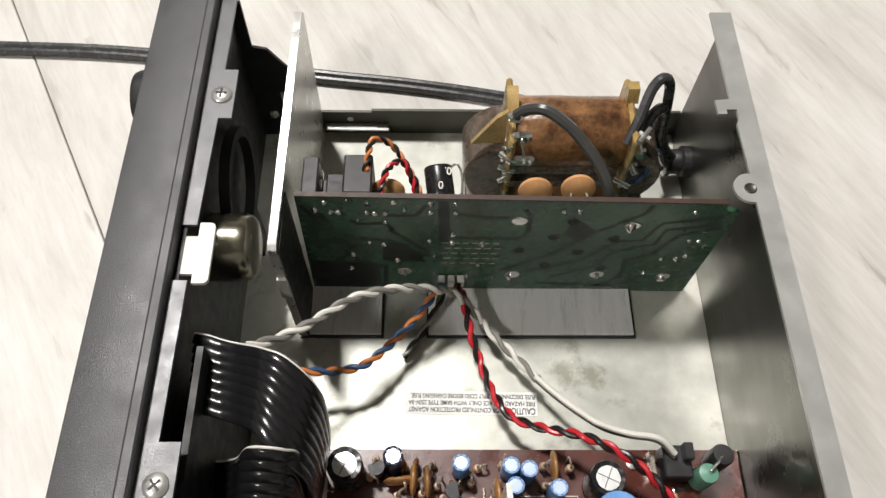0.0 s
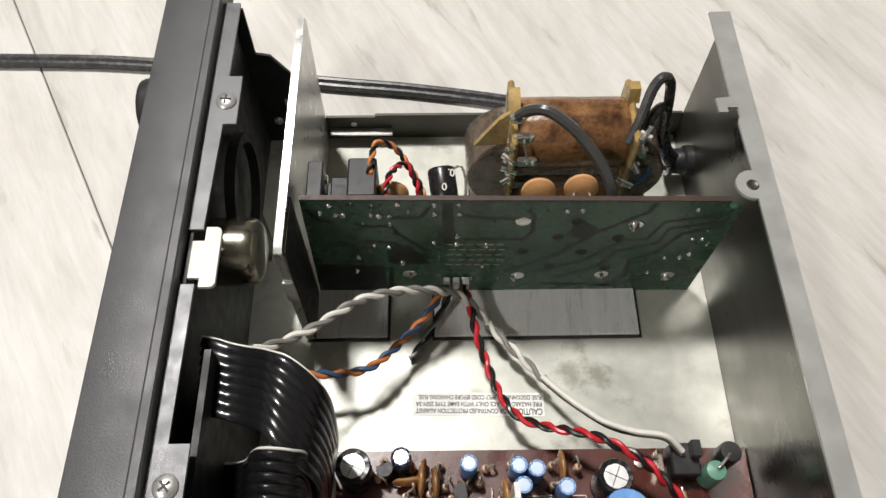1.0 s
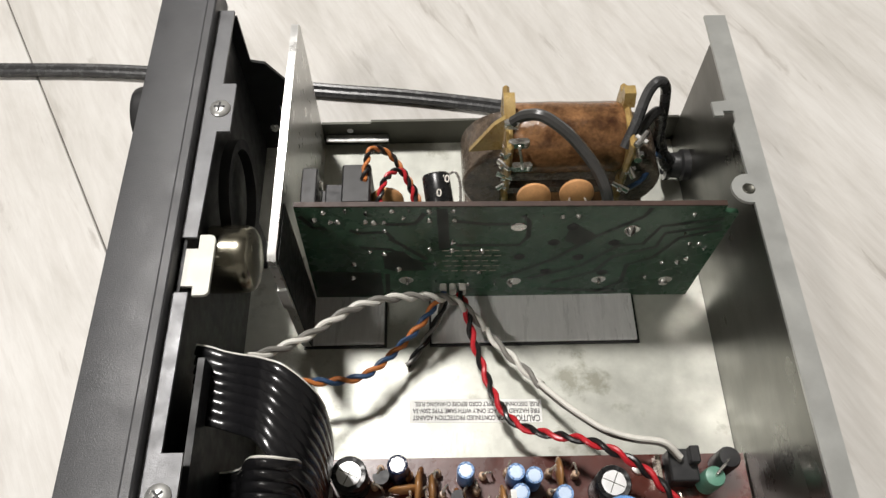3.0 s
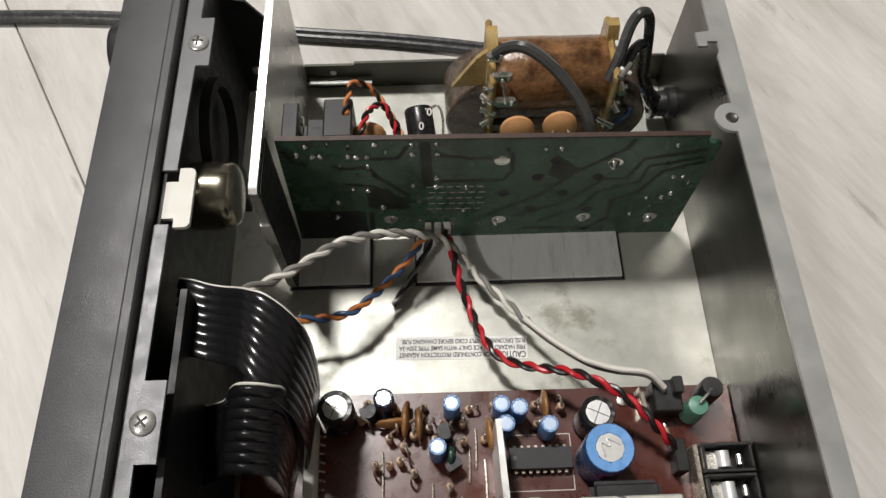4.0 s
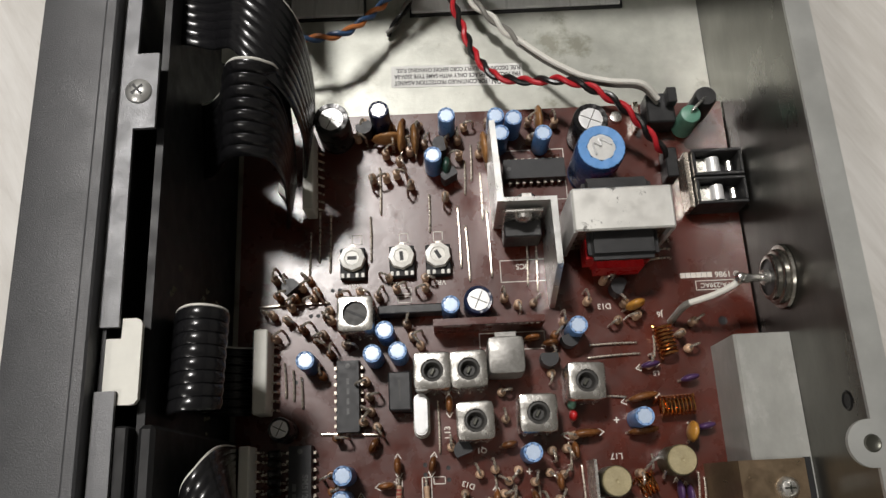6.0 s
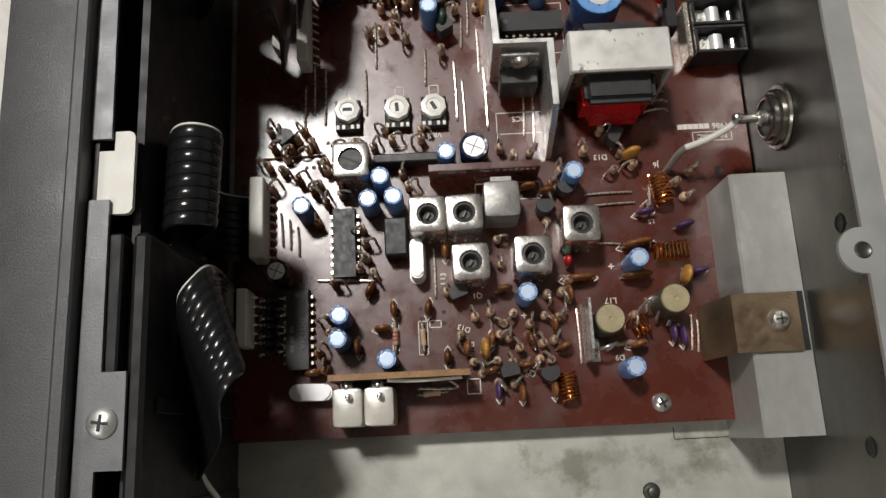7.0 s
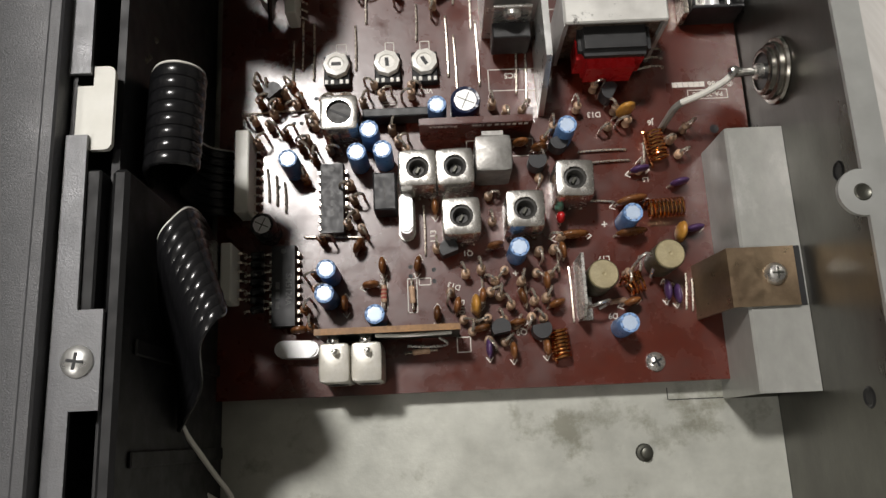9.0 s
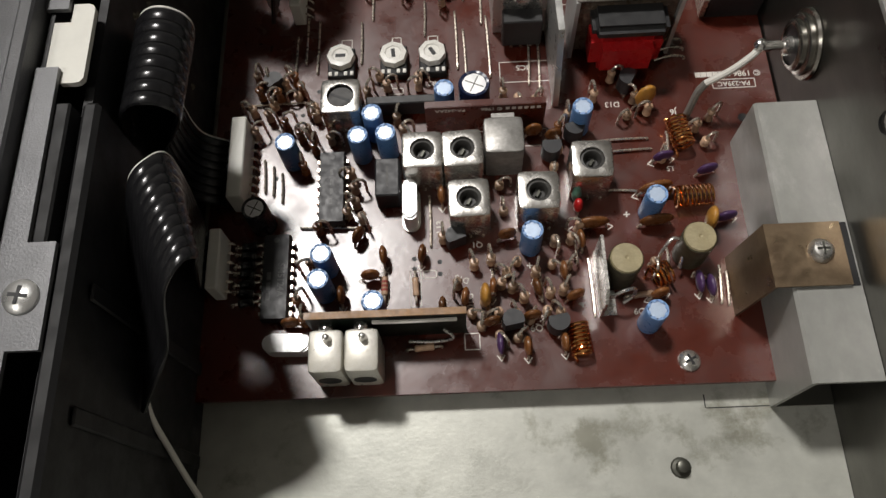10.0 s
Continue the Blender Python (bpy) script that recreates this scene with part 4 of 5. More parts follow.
for words, x, y, s, a in (("VR1", -24, 14, 2.0, 180), ("VR2", -12.5, 14, 2.0, 180), ("VR3", 0, 14, 2.0, 180), ("L13", 0.3, -27, 2.2, 90), ("L17", 44, -35, 2.2, 180), ("D10", 6.6, -46, 2.2, 270), ("D13", 45, 5, 2.2, 180), ("Q9", 21.5, -53, 2.2, 180),
                          ("D9", 45, -50, 2.0, 180), ("Q1", 9, -32, 2.0, 180), ("D13", 5, -40.5, 2.0, 160), ("IC5", 23, 17.5, 2.2, 180), ("J6", 60, 2, 2.2, 180), ("L5", 57, -14, 1.8, 180), ("+", 45, -26, 3, 0), ("+", 21, -38, 3, 0), ("+", 45, -53, 3, 0), ("+", 41, 58, 3, 0), ("PA-239AC", 76.5, 9.6, 1.9, 180)):
    silk(words, x, y, s, a)
mark = mesh_of("legend_block", box(B(), -0.7, 0.7, -0.75, 0.75, 0, 0.02), M_SILK)
for k in range(6):
    part("legend_block", mark, None, main_board, at=(49.8 + 1.5 * k, 12.6, 1.51))
silk("\u00a9 1986", 80.2, 12.6, 2.3)
def silk_box(x0, x1, y0, y1, t=0.25):
    bm = B()
    for a in ((x0, x1, y0, y0 + t), (x0, x1, y1 - t, y1), (x0, x0 + t, y0, y1), (x1 - t, x1, y0, y1)):
        box(bm, a[0] - 18, a[1] - 18, a[2], a[3], 1.505, 1.525)
    part("legend_frame", bm, M_SILK, main_board)
for q in ((71, 82, 8.2, 11), (17, 33, 13, 19.5), (19, 38, 37, 53), (-12, -8, 11, 13), (-12, -8, 8.5, 10.5), (10, 28, -6, -1), (-13.8, -12, -46, -38), (-7, -4.4, -47, -38), (-4, -0.8, -40, -38), (5, 8.6, -57.6, -53.6), (-24.5, -21.5, 26, 29), (-11, -8.4, 26, 29), (-1.4, 1.4, 26, 29)):
    silk_box(*q)
chev = B()
for a, b in (((-1.4, -0.9), (0, 0)), ((0, 0), (-1.4, 0.9))):
    d = (Vector(b) - Vector(a)).normalized()
    nn = Vector((-d.y, d.x)) * 0.14
    chev.faces.new([chev.verts.new((q.x, q.y, 0)) for q in (Vector(a) - nn, Vector(b) - nn, Vector(b) + nn, Vector(a) + nn)])
chev_mesh = mesh_of("legend_chevron", chev, M_SILK)


def chevrons(x, y, turn, half):
    for s in (0, 180):
        q = pose(0, 0, 0, 0, 0, turn + s)
        o = q @ Vector((half, 0, 0))
        part("legend_chevron", chev_mesh, None, main_board, at=Matrix.Translation(((x - 18 + o.x) * 0.001, (y + o.y) * 0.001, 0.00152)) @ q)


hole_mesh = mesh_of("board_hole", lathe(B(), [(0, 0.01), (0.42, 0.01), (0.6, 0.03), (0.6, 0)], 10), M_BLACK)
for x, y in ((-30, 13), (-28, 13), (-36, 6), (-34, 6), (0, -36), (0, -39), (-6, -35), (-6, -37.5), (-6, -40), (12, -28), (-40, -12)):
    part("board_hole", hole_mesh, None, main_board, at=(x - 18, y, 1.5))
part("fixing_hole", lathe(B(), [(0, 0.01), (1.0, 0.01), (1.25, 0.05), (1.25, 0)], 16, Matrix.Translation((59, -0.6, 1.5))), M_BLACK, main_board)


def crimped_rim(r, h, ring, n=24):
    """The shrunk end of a sleeve: a flat ring whose inner edge is notched all round."""
    bm, rows, deep = B(), [], 0.09 if r < 3 else 0.02
    for f, z, wave in ((0.97, h - 0.15, 0), (0.94, h + 0.07, 0), (ring + 0.02, h + 0.1, deep), (ring - 0.04, h - 0.3, deep)):
        rows.append([bm.verts.new((r * (f + wave * (1, -0.4, -1)[k % 3]) * math.cos(2 * math.pi * k / n), r * (f + wave * (1, -0.4, -1)[k % 3]) * math.sin(2 * math.pi * k / n), z - (0.45 if wave and k % 3 == 0 else 0))) for k in range(n)])
    for a, b in zip(rows, rows[1:]):
        for k in range(n):
            bm.faces.new((a[k], a[(k + 1) % n], b[(k + 1) % n], b[k]))
    return bm


def electrolytic(r, h, sleeve, rim, label, x, y, score=False, tilt=0.0, ring=0.76, group="electrolytic capacitors"):
    t = thing("electrolytic_capacitor", (x, y, BZ), label, "capacitor", group)
    t.matrix_basis = t.matrix_basis @ pose(0, 0, 0, tilt, 0, 40)
    part("sleeve", lathe(B(), [(0, 0.1), (r * 0.9, 0.1), (r, 0.8), (r * 0.94, 1.4), (r, 2.0), (r, h - 0.5), (r * 0.95, h)], 22), sleeve, t)
    part("sleeve_rim", crimped_rim(r, h, ring), rim, t)
    bm = lathe(B(), [(r * (ring - 0.01), h - 0.15), (r * ring * 0.92, h - 0.14), (r * ring * 0.5, h - 0.16), (0, h - 0.16)], 22)
    part("can_top", bm, (M_CAPTOP_BLUE if sleeve is M_BLUE else M_CAPTOP) if ring > 0.6 else M_ALU_DULL, t, "bright aluminium top")
    if score:
        for a in (25, 115):
            part("vent_score", box(B(), -r * 0.62, r * 0.62, -0.12, 0.12, h - 0.2, h - 0.1), M_STEEL, t, at=pose(0, 0, 0, 0, 0, a))
    for s in (-1, 1):
        part("cap_lead", cyl(B(), (s * r * 0.45, 0, -0.02), (s * r * 0.45, 0, 0.3), 0.3, seg=6), M_LEAD, t)
    return t


electrolytic(5.0, 13.8, M_GLOSS_BLACK, M_GLOSS_BLACK, "large black electrolytic capacitor with a bright vented top", -28.3, 59, True, ring=0.7)
electrolytic(2.9, 13.5, M_NAVY, M_NAVY, "slim black electrolytic capacitor with a bright top", -15, 61.3)
electrolytic(4.9, 14.5, M_GLOSS_BLACK, M_GLOSS_BLACK, "black electrolytic capacitor with a scored silver top", 44, 55, True, ring=0.7)
electrolytic(6.6, 19.0, M_BLUE_BIG_SHADED, M_BLUE_BIG_LIT, "large blue electrolytic capacitor with a scribbled top", 45, 44.3, ring=0.58)
electrolytic(3.9, 10.8, M_NAVY, M_NAVY, "squat dark electrolytic capacitor with a grey top", 10, 6.0, True)
electrolytic(3.0, 10.8, M_GLOSS_BLACK, M_GLOSS_BLACK, "black electrolytic capacitor with a dull silver top", -42, -25, True)
scribble = [(-2.6, -0.6), (-0.8, 2.4), (0.2, 0.4), (1.2, 2.2), (2.6, -1.2)]
big_blue = [o for o in scene.objects if o.name.startswith("electrolytic_capacitor") and "scribbled" in o["label"]][0]
part("scribble", tube(B(), [(x, y, 19.15) for x, y in scribble], 0.28, 6), M_CAPTOP, big_blue, "white marker scribble")
small = electrolytic(2.5, 11.0, M_BLUE, M_BLUE_LIT, "small blue electrolytic capacitor with a bright top", 4, 60)
spots(small, [(-0.3, 48, 10), (18, 59.3, 200), (23, 58.3, 75), (19, 53.8, 140), (31, 53.2, 20), (-15, -1, 300), (-18.3, -7, 33), (-11.7, -6.6, 80), (2.6, 5, 160), (-35.6, -8, 250), (35.6, -2, 15), (21.3, -33.5, 45), (50, -26, 110), (-26.2, -37, 70), (-26.7, -43, 10), (-14.6, -48.6, 190), (46.4, -53.3, 260)])


def shell(w, h, hole, d=None):
    """A sheet-metal can, open below, with a round hole in its top."""
    bm, d, n = B(), d or w, 32
    def sq(k, s, z, top=False):
        a = 2 * math.pi * k / n
        c, e = math.cos(a), math.sin(a)
        m = (abs(c) ** 11 + abs(e) ** 11) ** (-1 / 11)
        return bm.verts.new((c * m * (w / 2 - s), e * m * (d / 2 - s), z))
    rows = [[sq(k, 0, 0.05) for k in range(n)], [sq(k, 0, h - 0.5) for k in range(n)], [sq(k, 0.15, h - 0.15) for k in range(n)], [sq(k, 0.55, h) for k in range(n)]]
    if hole:
        for r, z in ((hole, h), (hole, h - 1.6)):
            rows.append([bm.verts.new((r * math.cos(2 * math.pi * k / n), r * math.sin(2 * math.pi * k / n), z)) for k in range(n)])
    for a, b in zip(rows, rows[1:]):
        for k in range(n):
            bm.faces.new((a[k], a[(k + 1) % n], b[(k + 1) % n], b[k]))
    if not hole:
        bm.faces.new(rows[-1])
    return bm


def if_can(x, y, label, slot=False):
    t = thing("coil_can", (x, y, BZ), label, "coil can", "shielded coils")
    part("shield", shell(9.6, 11.9, 3.3 if slot else 2.9), M_CAN, t)
    if slot:
        part("core", lathe(B(), [(0, 10.9), (3.1, 10.9), (3.1, 10), (0, 10)], 20), M_FERRITE, t, "dark slotted ferrite core")
        part("core_slot", box(B(), -2.9, 2.9, -0.35, 0.35, 10.92, 10.97), M_BLACK, t, at=pose(0, 0, 0, 0, 0, -25))
    else:
        part("core", lathe(B(), [(2.85, 11.2), (2.2, 11.3), (1.7, 10.6), (1.6, 9.0), (0, 9.0)], 20), M_FERRITE, t, "dark threaded ferrite core")
        part("core_slot", box(B(), -0.9, 0.9, -0.4, 0.4, 9.0, 9.8, 0.1), M_STEEL, t, at=pose(0, 0, 0, 0, 0, 60))
    for k in (-3, 0, 3):
        part("pin", box(B(), k - 0.3, k + 0.3, -4.95, -4.65, -0.02, 1.2), M_LEAD, t)
    return t


if_can(-22.5, 3.6, "silver coil can with a dark slotted core", True)
can = if_can(-3.0, -12.2, "silver square coil can with a threaded core")
spots(can, [(6.4, -12.2, 2), (36.2, -16.6, -2), (23.3, -24, -1), (7.4, -25.2, 1)])
flat = thing("filter_can", (16.3, -9, BZ), "silver rectangular filter can without an opening", "filter can")
part("shield", shell(9.4, 11.6, 0, 9.6), M_GREY_CAN, flat)
part("tab", box(B(), -2.8, 2.8, 4.7, 6.0, 10.8, 11.3, 0.1), M_GREY_CAN, flat)
for k, x in enumerate((-24.2, -16.6)):
    w = thing("trimmer_can", (x, -60, BZ), "white square trimmer can in front of the upright board", "trimmer", "white trimmer cans")
    part("trimmer_body", shell(7.2, 13.2, 0, 9.2), M_TRIM, w)
    part("trimmer_bore", lathe(B(), [(0, 0), (2.2, 0), (2.5, 0.1), (2.5, 0)], 18, Matrix.Translation((0, -4.62, 5.6)) @ pose(0, 0, 0, 90, 0, 0)), M_BLACK, w)
    part("trimmer_lug", lathe(B(), [(0, 2.6), (0.7, 2.2), (1.0, 0)], 10, Matrix.Translation((0.4, 2.4, 13.2))), M_SOLDER, w)


def dip(x, y, n, turn, label, length):
    t = thing("integrated_circuit", (x, y, BZ), label, "chip", "chips", turn)
    h = length / 2
    part("package", prism(B(), [(-3.1, 0.7), (-3.2, 2.3), (-2.9, 3.9), (2.9, 3.9), (3.2, 2.3), (3.1, 0.7)], -h, h, "y"), M_GREY_EPOXY, t)
    part("pin_mark", lathe(B(), [(0, 0.02), (0.6, 0.02), (0.7, 0)], 12, Matrix.Translation((0, h - 1.4, 3.9))), M_FADED_INK, t)
    leg = mesh_of("pin", box(box(B(), 0, 0.75, -0.45, 0.45, 1.9, 2.15), 0.55, 0.8, -0.3, 0.3, -0.02, 2.0), M_LEAD)
    for k in range(n):
        yy = (k - (n - 1) / 2) * (length - 3.4) / (n - 1)
        for s in (1, -1):
            part("pin", leg, None, t, at=Matrix.Translation((s * 0.0031, yy * 0.001, 0)) @ pose(0, 0, 0, 0, 0, 0 if s > 0 else 180))
    return t


ic1 = dip(-25.5, -16.7, 8, 0, "black sixteen-pin chip with an index dot", 18.6)
ic2 = dip(-38, -39.2, 9, 0, "black eighteen-pin chip with a printed type number", 20.6)
part("type_number", text_mesh("SM5124A", 2.1, M_FADED_INK), None, ic2, at=Matrix.Translation((0.0013, -0.001, 0.00393)) @ pose(0, 0, 0, 0, 0, 270))
logo_bars = mesh_of("marking_bar", box(B(), -0.5, 0.5, -0.9, 0.9, 0, 0.02), M_FADED_INK)
faint_bars = mesh_of("marking_bar", box(B(), -0.35, 0.35, -0.8, 0.8, 0, 0.02), M_FADED_INK)
for k in range(3):
    part("marking_bar", logo_bars, None, ic2, at=(-1.4, -5 + 2.5 * k, 3.91))
for k in range(4):
    part("marking_bar", faint_bars, None, ic1, at=(0, -4 + 2.6 * k, 3.91))
dip(28.6, 45.5, 8, 90, "black chip beside the bent heat sink", 17.5)
res_block = thing("ceramic_filter", (-11.7, -16.4, BZ), "flat grey ceramic filter block", "filter")
part("filter_body", box(B(), -2.9, 2.9, -5, 5, 0, 7, 0.35), M_GREY_EPOXY, res_block)
part("marking_line", box(B(), -0.25, 0.25, -2.6, 2.8, 7.0, 7.02), M_FERRITE, res_block)


def trimmer(x, y, a):
    t = thing("trimmer_resistor", (x, y, BZ), "ivory-dial preset resistor on a dark base", "trimmer", "preset resistors")
    part("base", box(B(), -3.5, 3.5, -5.6, 3.4, 0.0, 2.6, 0.3), M_SOOT, t)
    part("dial", lathe(B(), [(0, 4.2), (2.0, 4.2), (2.3, 4.5), (3.5, 4.4), (3.7, 3.6), (3.7, 2.6)], 8, Matrix.Rotation(radians(a), 4, "Z")), M_DIAL, t)
    part("dial_slot", box(B(), -0.5, 0.5, -1.3, 1.3, 4.21, 4.26), M_BLACK, t, at=pose(0, 0, 0, 0, 0, a))
    for k in (-2.8, -1.2, 1.2, 2.8):
        part("terminal", box(B(), k - 0.45, k + 0.45, -5.3, -4.0, 2.6, 3.0, 0.15), M_DIAL, t)
    part("tongue", box(B(), -0.6, 0.6, 3.6, 4.6, 1.2, 1.6), M_LEAD, t)
for x, a in ((-24, 90), (-10.3, 5), (-0.2, 30)):
    trimmer(x, 21, a)

# ---- resistors, dipped capacitors, diodes, links ----
def resistor(x, y, turn, material, label, h=5.2):
    t = thing("resistor", (x, y, BZ), label, "resistor", "upright resistors", turn)
    part("body", lathe(B(), [(0, 0.4), (0.8, 0.5), (1.15, 1.0), (0.95, 1.6), (0.9, h - 1.6), (1.15, h - 1.0), (0.8, h - 0.4), (0, h - 0.3)], 10), material, t)
    part("lead", tube(B(), [(0, 0, h - 0.4), (0.1, 0, h + 0.7), (1.3, 0, h + 1.5), (2.6, 0, h + 0.5), (2.8, 0, h - 2), (2.8, 0, -0.02)], 0.36, 6, 4), M_LEAD, t)
    return t
r_tan = resistor(12, -37, 100, M_TAN, "upright tan resistor with a bent-over lead")
spots(r_tan, [(14, -43, 20), (16.4, -44, 80), (19, -46.5, 120), (22, -40.5, 75), (25, -45.6, 110), (28, -45, 60), (27, -33, 280), (30.8, -32.6, 300), (4, -42.6, 250), (1, -31, 90), (49, -39.6, 270), (68, -1, 30), (64.2, -4, 200)])
spots(r_tan, [(-20, -17, 10), (-19.6, -21, 150), (-18, -25, 300), (-20.8, -13, 200), (-21.6, -23.6, 60), (-45, -0.5, 40), (-42, 4.6, 330), (-46, 6, 160), (-38, 13.5, 30), (-45.4, 16, 80), (40, 6, 100), (45, 11.6, 15), (53, 1.4, 190), (50, 5, 130)])
spots(r_tan, [(21, 6, 280), (17.4, 8, 95), (-4, 12, 200), (-12, 12, 20), (-17, 10, 60), (-26, -3, 350), (-32, 0, 200), (-30, 4, 140), (-20.2, 62.6, 250), (-22, 58, 330), (-12, 57, 280), (-7, 53, 95), (-5, 58.6, 80), (-10, 50, 300), (-7, 42.6, 250), (2.7, 38.5, 260)])
spots(r_tan, [(-11, 46, 350), (-14, 52.4, 40), (7.2, 51, 190), (7, 56, 90), (16, 61, 70), (28, 60.6, 35), (35.6, 60, 100), (28, 55, 10), (-2.6, 55, 60), (-18, 45, 270), (-14, 45, 200), (14.6, 56, 260), (-8, -1.5, 20), (-6, -4, 130), (-9.5, 2, 75), (33, 0.6, 90), (8, -38, 110), (33, -29.5, 170), (-22, 11.5, 340)])
r_small = resistor(10, -47, 30, M_TAN, "short tan resistor with a looped bright lead", 3.6)
spots(r_small, [(13, -49.5, 200), (17, -50, 110), (20, -51.5, 60), (24, -49.6, 250), (27, -50, 130), (9, -52.6, 80), (13, -55, 310), (17, -55.6, 40), (26, -38.4, 320), (18, -37.4, 230), (29.6, -39, 50), (15.4, -40, 150), (7, -49.6, 350), (-9, 56, 30), (-12, 61, 120), (-4, 61.4, 210), (-1, 52, 330), (3, 55, 60), (9, 60.4, 10), (13, 51.6, 90),
                (25.4, 6.4, 45), (48, 0.6, 210), (55, -12, 80), (66, -8, 20), (30, -8.4, 100), (28.6, -13, 260), (15, -17.4, 10), (15.6, -24.4, 95), (-27, 6.4, 20), (-30.6, 7, 240), (-41, 8, 75), (-35, 10.6, 200), (-14, 15.4, 160), (-4, 15, 340)])
r_dark = resistor(-42, 14, 100, M_BROWN_DIP, "upright dark brown resistor with a bent-over lead", 6.0)
spots(r_dark, [(-39.6, 10.4, 220), (-44.4, 11, 20), (-35.6, 15, 140), (-33.8, 12, 300), (-27.5, 10.4, 15), (-37.5, 1.6, 30), (-33.6, -1.8, 330), (-30, -5.5, 80), (-32.4, -11, 100), (-28.4, -27.5, 0), (-32.5, -45.6, 60), (-31, -50, 90), (-29.8, -36.6, 200), (-29.6, -40.6, 20), (30.2, -3.2, 45)])
def axial(x, y, turn, material, label, length=6.0, r=1.15, span=10.0, group="lying resistors"):
    t = thing("axial_component", (x, y, BZ), label, "component", group, turn)
    part("body", lathe(B(), [(0, -length / 2), (r * 0.8, -length / 2), (r, -length / 2 + 0.5), (r * 0.85, -length / 4), (r * 0.85, length / 4), (r, length / 2 - 0.5), (r * 0.8, length / 2), (0, length / 2)], 10, Matrix.Translation((0, 0, 1.4)) @ pose(0, 0, 0, 0, 90, 0)), material, t)
    for s in (-1, 1):
        part("lead", tube(B(), [(s * length / 2, 0, 1.4), (s * (span / 2 - 0.5), 0, 1.4), (s * span / 2, 0, 0.9), (s * span / 2, 0, -0.02)], 0.33, 6, 3), M_LEAD, t)
    return t
dio = axial(-45, -30.6, 5, M_GLOSS_BLACK, "black glass diode lying beside the white header", 3.4, 1.1, 7.0, "diode row")
spots(dio, [(-45, -30.6 - 2.35 * k, 8 * (-1) ** k) for k in range(1, 7)])
band = axial(-12.9, -42, 90, M_TAN, "banded tan resistor lying in its printed frame", 4.4, 0.85, 8.0)
spots(band, [(-5.7, -42.5, 92), (46, -46.5, 5), (-4, -57, 4), (66, 51, 100)])
ring_mesh = mesh_of("colour_band", lathe(B(), [(0.74, -0.25), (0.8, -0.25), (0.8, 0.25), (0.74, 0.25)], 10, pose(0, 0, 0, 0, 90, 0)), M_RED_INK)
for k in (-1.0, 0.0, 1.0):
    part("colour_band", ring_mesh, None, band, at=(k, 0, 1.4))


def dipped(x, y, turn, material, label, w=5.4, h=6.0, th=2.4, group="dipped capacitors"):
    t = thing("dipped_capacitor", (x, y, BZ), label, "capacitor", group, turn)
    bm = lathe(B(), [(0, -1), (0.45, -0.9), (0.8, -0.6), (1, 0), (0.8, 0.6), (0.45, 0.9), (0, 1)], 14)
    bm.transform(Matrix.Translation((0, 0, 0.9 + h / 2)) @ Matrix.Diagonal((w / 2, th / 2, h / 2, 1)))
    part("body", bm, material, t)
    for s in (-1, 1):
        part("lead", tube(B(), [(s * w * 0.25, 0, 1.9), (s * w * 0.42, 0, 1.0), (s * w * 0.46, 0, -0.02)], 0.34, 6, 3), M_LEAD, t)
    return t


def dips(proto, places, half):
    spots(proto, places)
    for x, y, turn in places:
        chevrons(x, y, turn, half)
d_brown = dipped(51, -29, 5, M_BROWN_DIP, "brown dipped disc capacitor standing on its leads", 8.5, 5.0, 2.2)
dips(d_brown, [(52, -20.4, 10), (36, -29, 3)], 5.4)
d_small = dipped(16, -31, 10, M_BROWN_DIP, "small brown dipped capacitor standing on its leads", 4.6, 5.2, 2.0)
dips(d_small, [(10.4, -47.5, 95), (12, -44, 85), (20.4, -51, 8), (19, -58, 92), (27.2, -57.4, 95), (-13, -35, 93), (-22.7, -44.4, 92), (0.4, -48, 88), (1, -20, 90), (49.4, -47, 15), (-16, -39.8, 5), (-4, -35, 80), (11.5, -52, 12)], 3.2)
spots(d_small, [(30.5, -46.6, 20), (28.4, -40.6, 95), (22, -44.4, 110), (5.6, -46, 80), (-19, -29.6, 60), (33, -33, 100), (-12.4, 60.6, 90), (-9, 61, 75), (2, 55, 120), (-34, -50.5, 5), (24.2, -3.4, 8), (29, -5, 5)])
d_tall = dipped(-5.4, 56, 92, M_FILM, "tall brown film capacitor standing on edge", 10, 7.5, 2.4)
spots(d_tall, [(-9.4, 57, 88), (14.6, 52.4, 95), (31, 60, 92), (-13, 56.5, 4)])
d_ochre = dipped(63.2, -30, 80, M_ORANGE_DIP, "ochre dipped capacitor among the tuned coils", 5.6, 8, 2.6)
spots(d_ochre, [(52.4, 4, 15), (10.2, -46.4, 92)])
d_violet = dipped(65, -16, 12, M_PURPLE_DIP, "violet dipped capacitor standing on its leads", 5.4, 4.2, 1.8)
dips(d_violet, [(67.4, -28.6, 10), (55, -12, 10), (61.2, -45.4, 95), (58.8, -44.4, 92), (13, -57, 92)], 3.4)
d_green = dipped(3.4, 46.5, 85, M_GREEN_DIP, "dark green film capacitor beside a blue one", 6, 8, 3)
d_red = dipped(33.2, -24.4, 90, M_REDTAPE, "small red component beside the coil can", 3.0, 5, 2.4)
d_teal = dipped(33.0, -21.6, 80, M_GREENRES, "small green component beside the coil can", 3.0, 5.6, 2.4)


